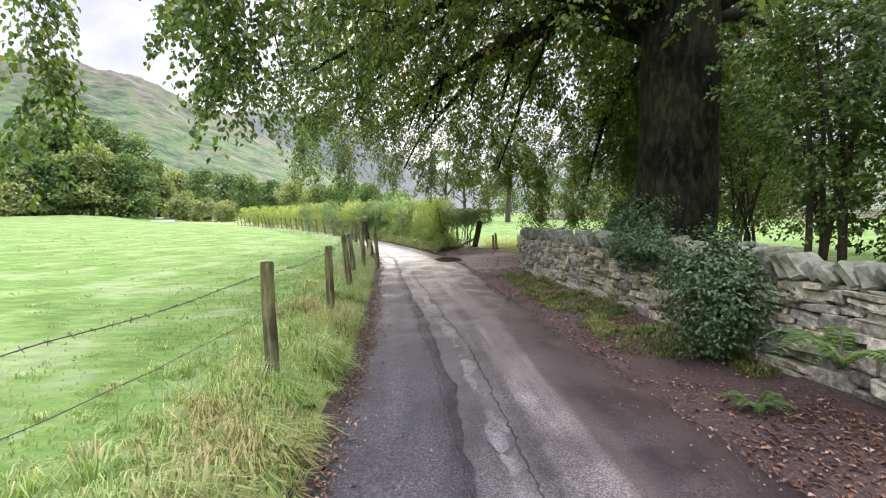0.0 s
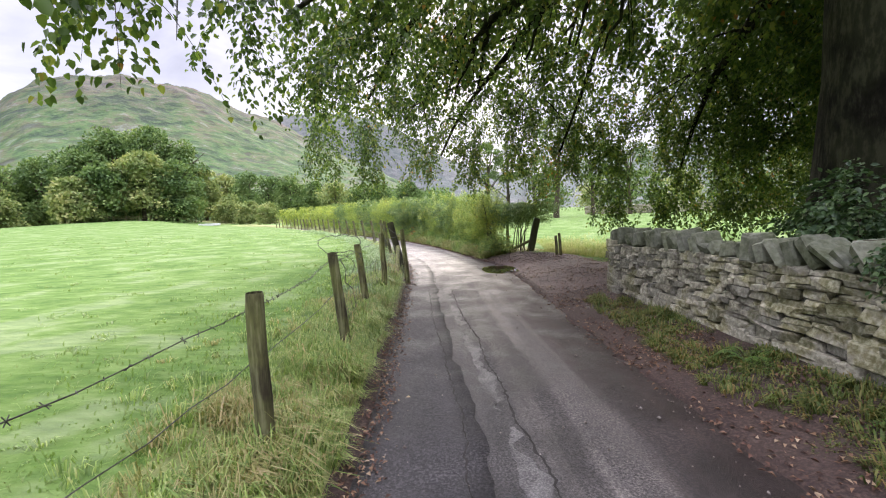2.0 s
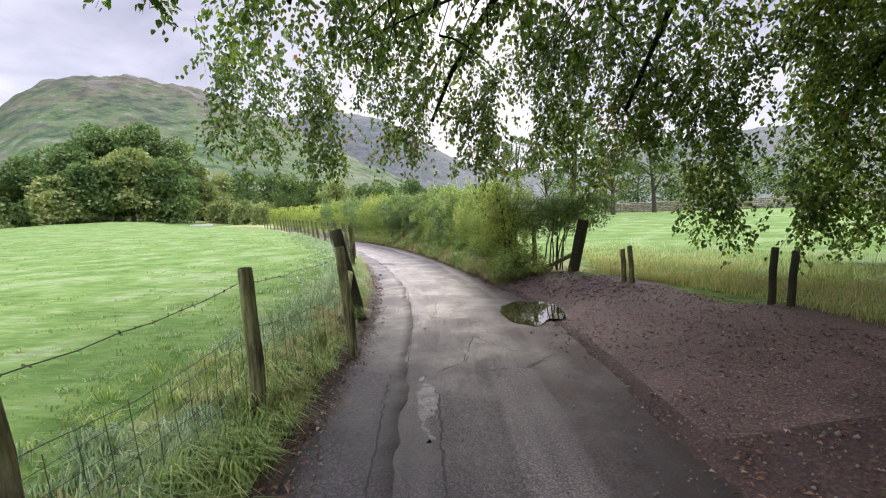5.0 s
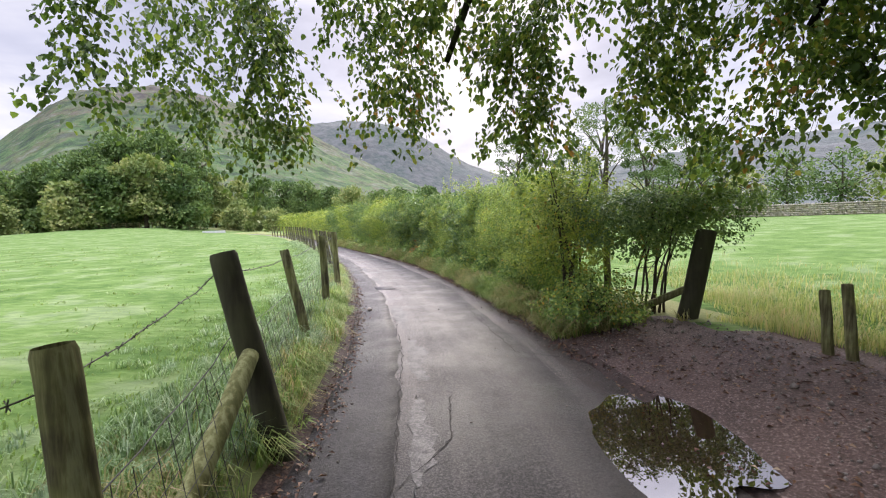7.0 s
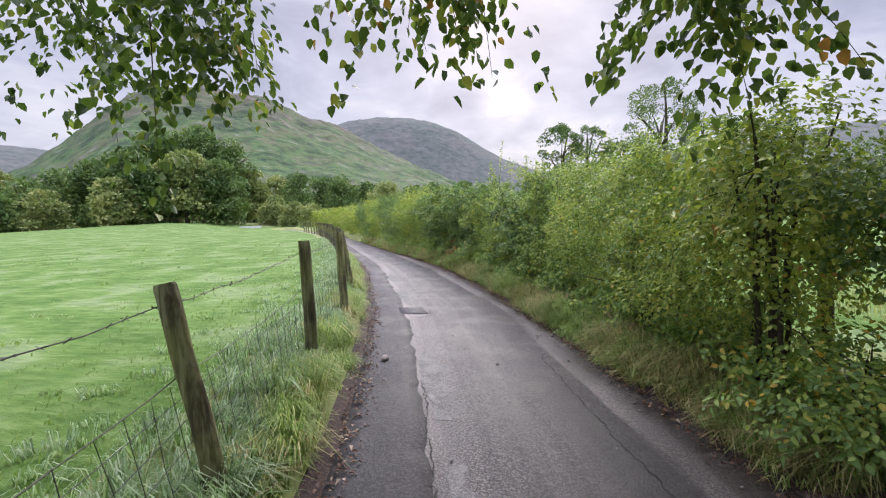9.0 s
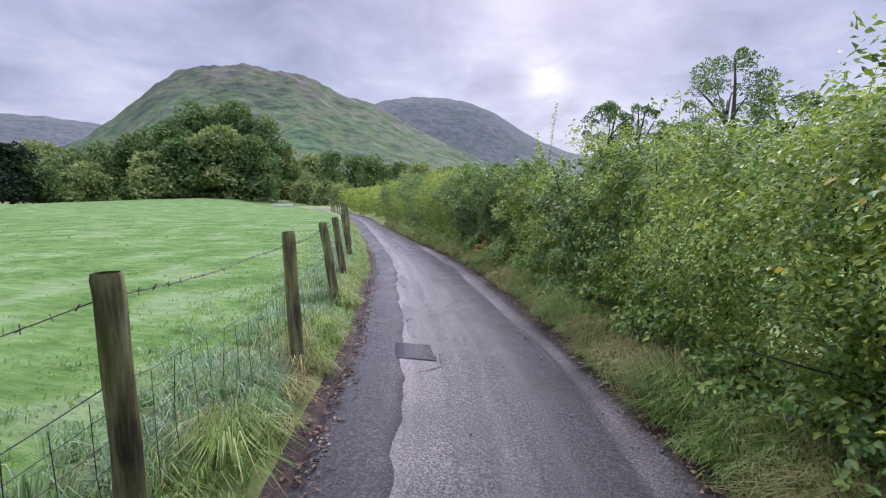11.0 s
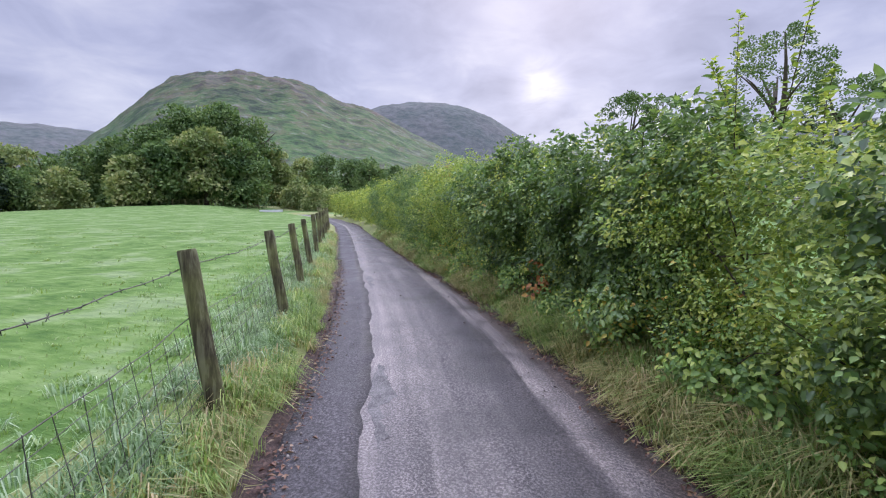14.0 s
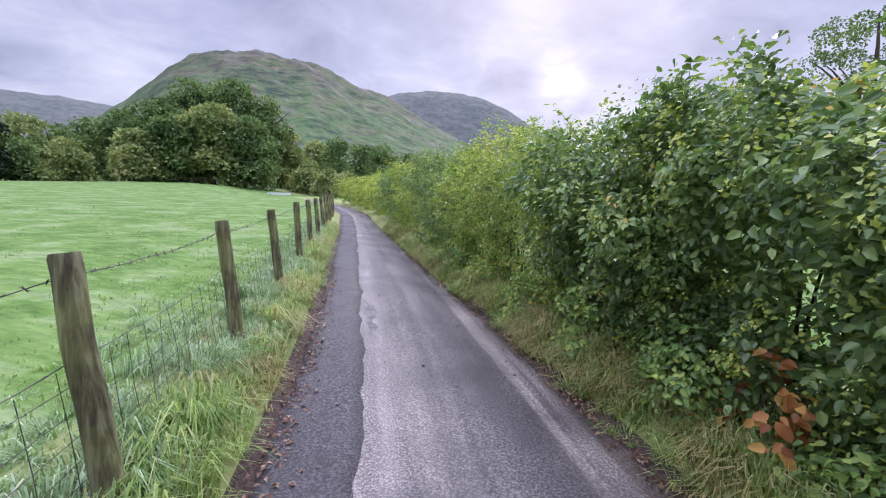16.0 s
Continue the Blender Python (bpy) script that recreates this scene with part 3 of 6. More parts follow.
def ribbon(name, ys, u0, u1, z, material, parent=None, label="", cols=2, thick=0.0, kind=""):
    """A strip of road between two lines across it, given as metres from the left edge at each y."""
    ys = np.asarray(ys, float)
    u0, u1 = np.broadcast_to(u0, len(ys)), np.broadcast_to(u1, len(ys))
    k = np.linspace(0, 1, cols + 1)
    l, r = left_edge(ys), right_edge(ys)
    U = u0[:, None] * (1 - k) + u1[:, None] * k
    X = l[:, None] + U; Y = np.repeat(ys[:, None], cols + 1, 1)
    wide = (r - l)[:, None]
    Z = 0.035 * (1 - (2 * U / wide - 1) ** 2) - 0.012 + z - road_dip(X, Y)
    V = np.stack([X, Y, Z], -1).reshape(-1, 3)
    nc = cols + 1
    i = np.arange(len(ys) - 1)[:, None] * nc + np.arange(cols)[None]
    F = np.stack([i, i + 1, i + nc + 1, i + nc], -1).reshape(-1, 4)
    if thick:
        n = len(V)
        V = np.vstack([V, V - [0, 0, thick]])
        e = np.arange(len(ys) - 1) * nc
        F = np.vstack([F, np.stack([e, e + nc, e + nc + n, e + n], -1), np.stack([e + cols + n, e + cols + nc + n, e + cols + nc, e + cols], -1)])
    o = mesh_np(name, V, F, material, parent, True, label)
    uvs = o.data.uv_layers.new(name="across")
    loop_v = np.zeros(len(o.data.loops), np.int32); o.data.loops.foreach_get("vertex_index", loop_v)
    co = V[loop_v]
    uvs.data.foreach_set("uv", np.stack([co[:, 0] - left_edge(co[:, 1]), co[:, 1]], -1).astype(np.float32).ravel())
    return o


def ragged(ys, base, amp, seed, s=2.2):
    p = np.stack([np.asarray(ys), 0 * np.asarray(ys) + seed], -1)
    return base + amp * field_noise(p, s, seed) + amp * 0.6 * field_noise(p, s * 3.7, seed + 5)


def build_road():
    ys = np.concatenate([np.arange(-30, -4, 0.5), np.arange(-4, 40, 0.12), np.arange(40, 89, 0.6)])
    wide = right_edge(ys) - left_edge(ys)
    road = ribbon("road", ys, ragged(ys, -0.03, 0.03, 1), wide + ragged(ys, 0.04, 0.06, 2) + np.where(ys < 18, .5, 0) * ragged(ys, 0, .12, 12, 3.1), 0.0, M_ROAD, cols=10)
    tagged(road, "narrow worn grey tarmac lane, damp and patched", "road", kind="structure")
    # the coarse dark strip along the left side
    y2 = np.arange(-3, 70, 0.06)
    w = np.interp(y2, [-3, 4.5, 10.5, 14, 18.8, 26, 40, 70], [1.1, 0.97, 0.73, 0.68, 0.62, 0.6, 0.68, 0.8])
    ribbon("dark_strip", y2, -0.08, ragged(y2, w, 0.035, 3), 0.007, M_STRIP, road, "coarse dark tarmac strip with a ragged edge", 4, 0.012)
    # pale worn band beside it, broken
    for a, b, off, wd in ((-2.5, 0.9, .25, .1), (1.3, 2.6, .25, .1), (2.9, 4.1, .26, .12), (4.3, 5.5, .25, .1), (5.8, 7.3, .25, .12), (7.5, 9.8, .24, .1), (10.2, 11.7, .24, .1), (12.3, 13.6, .22, .12), (15.4, 17.0, .2, .14), (17.3, 18.8, .22, .2), (19.3, 21.1, .16, .2), (23.5, 25.2, .13, .2), (26.1, 27.6, .13, .16), (31.2, 32.6, .15, .14)):
        y3 = np.arange(a, b, 0.06)
        taper = np.minimum(1, np.minimum((y3 - a), (b - y3)) / 0.5) * wd
        c = np.interp(y3, y2, w) + off
        ribbon("pale_band", y3, c - taper * 0.5 - 0.02 + ragged(y3, 0, 0.03, a, 5), c + taper * 0.5 + ragged(y3, 0.0, 0.07, a + 2, 6), 0.004, M_PALE, road, "pale worn band of old tarmac")
    # a square repair
    y4 = np.arange(22.85, 23.32, 0.04)
    ribbon("repair_patch", y4, ragged(y4, 0.5, 0.02, 4), ragged(y4, 0.96, 0.03, 6), 0.010, M_STRIP, road, "small dark square tarmac repair", 2, 0.01)
    # long cracks, one turning square across the lane
    rng = np.random.default_rng(17)

    def crack(pts, wide):
        p = np.array(pts, float)
        seg = np.r_[0, np.cumsum(np.linalg.norm(np.diff(p, axis=0), axis=1))]
        s = np.arange(0, seg[-1], 0.05)
        q = np.stack([np.interp(s, seg, p[:, k]) for k in (0, 1)], -1)
        q += np.cumsum(rng.normal(size=q.shape) * 0.009, 0) * 0.6 + rng.normal(size=q.shape) * 0.008
        t = unit(np.gradient(q, axis=0)); nrm = np.stack([-t[:, 1], t[:, 0]], -1)
        w_ = (wide * rng.uniform(.25, 1.1, len(q)))[:, None]
        lo, hi = q - nrm * w_, q + nrm * w_
        U = np.vstack([lo, hi])
        wd = right_edge(U[:, 1]) - left_edge(U[:, 1])
        u = U[:, 0] - left_edge(U[:, 1])
        strip_w = np.interp(U[:, 1], y2, w)
        z = 0.035 * (1 - (2 * u / wd - 1) ** 2) - 0.012 + np.where(u < strip_w + .06, .0115, .0055) - road_dip(U[:, 0], U[:, 1])
        n = len(q); i = np.arange(n - 1)
        mesh_np("crack", np.c_[U, z], np.stack([i, i + 1, i + 1 + n, i + n], -1), M_CRACK, road)

    def line(y0, y1, u):
        return [(float(left_edge(y)) + float(np.interp(y, y2, w)) + u, y) for y in np.linspace(y0, y1, 12)]
    crack(line(-2, 13.6, -.01), .010)
    crack(line(0, 13.2, .37), .012)
    crack(line(13.6, 20, -.005), .007)
    crack([(-5.72, 24.4), (-5.5, 24.75), (-5.62, 25.2), (-5.5, 25.6)], .006)
    crack([(-5.15, 22.5), (-4.95, 22.7), (-5.05, 23.1)], .006)
    crack([(-1.75, 14.3), (-2.25, 14.9), (-2.3, 13.9), (-2.6, 13.5)], .008)
    crack([(-3.2, 21.0), (-2.75, 19.4), (-2.45, 18.25), (-1.75, 18.12)], .007)
    crack([(-2.3, 13.6), (-1.6, 13.8), (-1.1, 14.4)], .007)
    crack([(-3.3, 15.2), (-2.9, 16.2), (-3.0, 17.0)], .006)
    return road


road = build_road()


def build_puddle():
    n = 64
    th = np.linspace(0, 2 * math.pi, n, endpoint=False)
    r = .88 + 0.19 * np.sin(2 * th + 0.6) + 0.10 * np.sin(5 * th + 2) + 0.05 * np.sin(9 * th)
    a, b = 0.72 * r * np.cos(th), 1.1 * r * np.sin(th)
    ang = radians(-14)
    x = -1.3 + a * math.cos(ang) - b * math.sin(ang)
    y = 16.35 + a * math.sin(ang) + b * math.cos(ang)
    z = 0.003
    V = np.vstack([np.stack([x, y, 0 * x + z], -1), [[-1.3, 16.35, z]]])
    F = [[i, (i + 1) % n, n] for i in range(n)]
    tagged(mesh_np("puddle", V, F, M_WATER), "shallow muddy brown puddle at the gateway", "puddle", kind="structure")


build_puddle()

# ---------------------------------------------------------------- fells


def fell(name, az0, az1, ctrl_az, ctrl_el, r0, r1, material, label, rough, seed, eye=(-4.6, 21.2)):
    """A hillside raised behind the valley, as wide as the given bearings; its skyline lies at r1."""
    az = np.radians(np.arange(az0, az1 + 0.01, 0.25 if az1 < 0 and az0 > -70 else 0.7))
    k = np.linspace(0, 1.5, 64)
    e = np.interp(np.degrees(az), ctrl_az, ctrl_el)
    ker = np.hanning(5); ker /= ker.sum()
    e = np.convolve(np.pad(e, 2, mode="edge"), ker, "valid")
    A, K = np.meshgrid(az, k, indexing="ij")
    R = r0 + (r1 - r0) * K
    X, Y = eye[0] + R * np.sin(A), eye[1] + R * np.cos(A)
    H = (r1 * np.tan(np.radians(e)))[:, None]
    prof = np.where(K <= 1, ease(K * 0.92 + 0.04) ** 0.9, 1 - 0.5 * (K - 1))
    P = np.stack([X, Y], -1)
    Z = H * prof + rough * prof * (0.35 * field_noise(P, 0.012, seed) + 0.55 * field_noise(P, 0.034, seed + 1) + 0.32 * field_noise(P, 0.09, seed + 2) + 0.12 * np.abs(field_noise(P, 0.21, seed + 4))) - 1
    Z = np.where(K == 0, -3, Z)
    V = np.stack([X, Y, Z], -1).reshape(-1, 3)
    na, nk = A.shape
    i = np.arange(na - 1)[:, None] * nk + np.arange(nk - 1)[None]
    F = np.stack([i, i + nk, i + nk + 1, i + 1], -1).reshape(-1, 4)
    return tagged(mesh_np(name, V, F, material, None, True), label, "hill", kind="structure")


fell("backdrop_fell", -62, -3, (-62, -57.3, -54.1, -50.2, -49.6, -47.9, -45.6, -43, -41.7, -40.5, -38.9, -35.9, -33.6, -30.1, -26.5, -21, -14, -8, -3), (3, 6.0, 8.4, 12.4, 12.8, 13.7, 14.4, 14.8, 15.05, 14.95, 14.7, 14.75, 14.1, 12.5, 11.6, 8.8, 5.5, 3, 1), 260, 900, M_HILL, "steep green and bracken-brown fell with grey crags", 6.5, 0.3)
fell("backdrop_far_fell", -36, 14, (-36, -30, -26.5, -23.8, -18.6, -14, -11, -7.8, -5, 0, 6, 14), (9, 11.2, 11.8, 12.7, 12.9, 12.2, 11.0, 9.0, 7.2, 5.2, 4.5, 3.5), 900, 1500, M_HILLHAZE, "rounded fell behind the nearer one, painted hazy grey-green", 5, 1.4)
fell("backdrop_valley_side", -150, -50, (-150, -110, -80, -66, -60, -55, -50), (6, 7.5, 7, 8.0, 8.1, 7.8, 7), 1100, 1900, M_HILLHAZE, "distant fell across the valley, painted hazy blue-green", 6, 2.2)
fell("backdrop_east_fell", 6, 210, (6, 18, 30, 60, 100, 150, 210), (4, 6.4, 7.2, 6.5, 8, 7, 6), 700, 1500, M_HILLHAZE, "distant fell beyond the fields, painted hazy grey-green", 10, 3.1)

# ---------------------------------------------------------------- left fence
POSTS = [(-3.1, -2.6, 1.3, 0, .055), (-3.2, -0.5, 1.3, 0, .055), (-3.3, 1.7, 1.3, 0.02, .055), (-3.07, 4.12, 1.32, 0, .058), (-3.15, 6.41, 1.28, 0, .055), (-3.42, 8.5, 1.32, -.13, .055), (-3.78, 10.62, 1.25, -.13, .055), (-3.8, 12.35, 1.33, -.05, .055),
         (-3.74, 14.22, 1.32, -.13, .058), (-4.39, 15.89, 1.46, -.37, .095), (-5.04, 17.9, 1.34, -.28, .055), (-5.5, 19.98, 1.43, -.02, .06), (-6.1, 21.93, 1.44, -.04, .06), (-7.08, 23.97, 1.40, -.20, .064), (-8.09, 25.92, 1.38, -.19, .064), (-9.22, 28.14, 1.36, -.21, .062), (-10.23, 29.96, 1.36, -.17, .06), (-11.41, 31.98, 1.36, -.16, .06)]
for _i in range(16):
    _y = 33.9 + _i * 1.9
    POSTS.append((float(left_edge(_y)) - 0.75, _y, 1.42, random.uniform(-.2, -.06), .06))


def post_mesh(name, base, top, r, material, parent, sides=14, label=""):
    """A round post, a little tapered, with a worn sawn top."""
    rng = np.random.default_rng(int(abs(base[0] * 1000 + base[1] * 77)))
    base, top = np.array(base, float), np.array(top, float)
    k = np.array([0, 0.2, 0.45, 0.7, 0.93, 0.985, 1.0])
    pts = base + (top - base) * k[:, None]
    pts[1:5] += rng.normal(size=(4, 3)) * [0.004, 0.004, 0]
    rad = r * np.array([1.06, 1.03, 1.0, 0.98, 0.97, 0.95, 0.86])
    h = Heap().tube(pts - base, rad, sides, True)
    V = np.vstack(h.v); V[:, :2] += rng.normal(size=(len(V), 2)) * r * 0.02
    V[-(sides + 1):, 2] += (V[-(sides + 1):, 0]) * rng.uniform(-.3, .3)
    o = mesh_np(name, V, np.vstack(h.f), material, parent, True, label)
    o.location = base
    return o


def build_fence():
    f = thing("wire_fence", (0, 0, 0), "roundwood post and barbed wire fence with stock netting along the verge", "fence")
    tops, bases = [], []
    for x, y, zt, lean, r in POSTS:
        bx = x - lean
        zb = float(ground_z(bx, y)) - 0.15
        bases.append((bx, y, zb)); tops.append((x, y, zt))
        big = r > 0.08
        post_mesh("post", (bx, y, zb), (x, y, zt), r, M_OLDPOST if big else M_POST, f, 16, "thick dark leaning straining post" if big else "")
    bases, tops = np.array(bases), np.array(tops)
    up = tops - bases

    def strand(frac_down, r, sag, i0=0, i1=None, jit=0.006, steps=8):
        pts = []
        i1 = i1 or len(tops) - 1
        for i in range(i0, i1):
            a = tops[i] - up[i] * frac_down - [POSTS[i][4], 0, 0]; b = tops[i + 1] - up[i + 1] * frac_down - [POSTS[i + 1][4], 0, 0]
            for k in range(steps):
                s = k / steps
                pts.append(a + (b - a) * s - np.array([0, 0, sag * 4 * s * (1 - s)]))
        pts = np.array(pts) + np.random.default_rng(int(frac_down * 100)).normal(size=(len(pts), 3)) * jit
        return pts

    for d, sag in ((0.09, 0.03), (0.36, 0.04)):
        pts = strand(d, 0, sag)
        wire = Heap().tube(pts, 0.0036, 4).mesh("barbed_wire" if d < 0.2 else "plain_wire", M_WIRE, f)
        if d < 0.2:
            h = Heap()
            # barbs, four points each
            rng = np.random.default_rng(5)
            seg = np.linalg.norm(np.diff(pts, axis=0), axis=1); s = np.r_[0, np.cumsum(seg)]
            for q in np.arange(0.1, min(s[-1], 46), 0.11):
                c = np.array([np.interp(q, s, pts[:, k]) for k in range(3)])
                for _ in range(2):
                    v = rng.normal(size=3); v /= np.linalg.norm(v)
                    h.tube([c - v * 0.018, c + v * 0.018], 0.0022, 3)
            h.mesh("barb", M_WIRE, wire)["kind"] = "stuff"
    i0 = 5
    for d in (0.44, 0.53, 0.61, 0.69, 0.76, 0.82):
        Heap().tube(strand(d, 0, 0.012, i0, 26, 0.004, 6), 0.0022, 3).mesh("net_wire", M_WIRE, f)
    h = Heap()
    for i in range(i0, 26):
        n = 12
        for k in range(n):
            s = (k + 0.5) / n
            a = tops[i] + (tops[i + 1] - tops[i]) * s; u = up[i] + (up[i + 1] - up[i]) * s
            p = np.array([a - u * 0.36 - [.06, 0, .03], a - u * 0.6 - [.065, 0, .012], a - u * 0.84 - [.06, 0, .01]])
            h.tube(p + np.random.default_rng(i * 50 + k).normal(size=(3, 3)) * 0.008, 0.0022, 3)
    h.mesh("net_mesh", M_WIRE, f)["kind"] = "stuff"
    # the strut of the straining post
    post_mesh("strut", (-4.02, 14.75, 0.1), (-4.17, 15.8, 0.78), 0.062, M_POST, f, 14, "pale round strut propping the straining post")
    return f


build_fence()


def build_tangle():
    t = thing("wire_tangle", (-3.42, 8.5, 1.25), "loose rusty coil of barbed wire looped over a post", "wire")
    rng = np.random.default_rng(8)
    for k, (x0, z0, rx, rz, a0, a1) in enumerate(((.09, .17, .23, .085, 3.6, -0.2), (.16, .02, .15, .06, 3.0, -0.6), (.13, -.08, .1, .12, 1.8, -1.2))):
        a = np.linspace(a0, a1, 26)
        P = np.stack([x0 + rx * np.cos(a), .05 * np.sin(a * 1.7 + k), z0 + rz * np.sin(a)], -1) + rng.normal(size=(26, 3)) * 0.005
        P[0] = (-.02, 0, 0.03)
        h = Heap().tube(P, 0.0035, 4)
        for c in P[2::2]:
            v = rng.normal(size=3); v /= np.linalg.norm(v); h.tube([c - v * 0.018, c + v * 0.018], 0.002, 3)
        h.mesh("wire_loop", M_WIRE, t)
    h = Heap().tube([(0.08, 0, 0), (0.14, .02, -.12), (0.12, .02, -.26), (0.2, 0.03, -.34)], 0.005, 4)
    h.mesh("wire_end", M_WIRE, t)


build_tangle()

# ---------------------------------------------------------------- gateway
for nm, base, top, r, mat_, lab in (
        ("gate_post", (-0.22, 19.03, -0.05), (0.10, 19.1, 1.36), 0.12, M_OLDPOST, "thick dark old gatepost leaning beside the clipped bush"),
        ("fence_post", (0.51, 17.55, -0.05), (0.47, 17.6, 0.84), 0.044, M_POST, "short pale weathered post at the gateway, one of a pair"),
        ("fence_post", (0.61, 17.4, -0.05), (0.55, 17.45, 0.92), 0.044, M_POST, "short pale weathered post at the gateway, one of a pair"),
        ("fence_post", (1.78, 15.5, -0.05), (1.84, 15.55, 1.02), 0.046, M_OLDPOST, "dark weathered post near the wall end, one of a pair"),
        ("fence_post", (1.92, 15.38, -0.05), (2.0, 15.4, 0.98), 0.046, M_OLDPOST, "dark weathered post near the wall end, one of a pair"),
        ("fence_post", (-0.85, 20.3, -0.05), (-0.85, 20.32, 1.25), 0.055, M_POST, "weathered post standing inside the hedge")):
    t_ = thing(nm, base, lab, "post", "posts at the gateway" if nm == "fence_post" else "")
    o_ = post_mesh("post", base, top, r, mat_, t_, 16)
    o_.location = (0, 0, 0)
    if nm == "gate_post":
        post_mesh("brace", (-1.05, 19.35, 0.12), (-0.12, 19.1, 0.62), 0.05, M_POST, t_, 10, "pale diagonal brace").location = Vector((-1.05, 19.35, 0.12)) - Vector(base)


def log_piece(name, a, b, r, label):
    a, b = np.array(a), np.array(b)
    h = Heap().tube(np.linspace(0, 1, 5)[:, None] * (b - a) + np.random.default_rng(3).normal(size=(5, 3)) * 0.012, r * np.array([.9, 1.05, 1, .97, .85]), 9, True)
    o = h.mesh(name, M_OLDPOST); o.location = a
    return tagged(o, label, "log")


log_piece("ground_log", (-0.05, 18.85, 0.17), (0.62, 17.75, 0.18), 0.06, "dark half-buried log edging the gateway")
log_piece("ground_log", (0.75, 17.3, 0.17), (1.75, 15.7, 0.2), 0.055, "dark half-buried log edging the gateway")

# ---------------------------------------------------------------- the dry stone wall


def stone_variants(n, seed, jitter=.15):
    out = []
    for i in range(n):
        bm = bmesh.new()
        bmesh.ops.create_cube(bm, size=1)
        rng = random.Random(seed + i)
        for v in bm.verts:
            v.co += Vector([rng.uniform(-jitter, jitter) for _ in range(3)])
        bmesh.ops.bevel(bm, geom=bm.edges[:], offset=0.09, segments=1, affect='EDGES', clamp_overlap=True)
        for v in bm.verts:
            v.co += Vector([rng.uniform(-.025, .025) for _ in range(3)])
        d = bpy.data.meshes.new("stone")
        bm.to_mesh(d); bm.free()
        out.append(d)
    return out


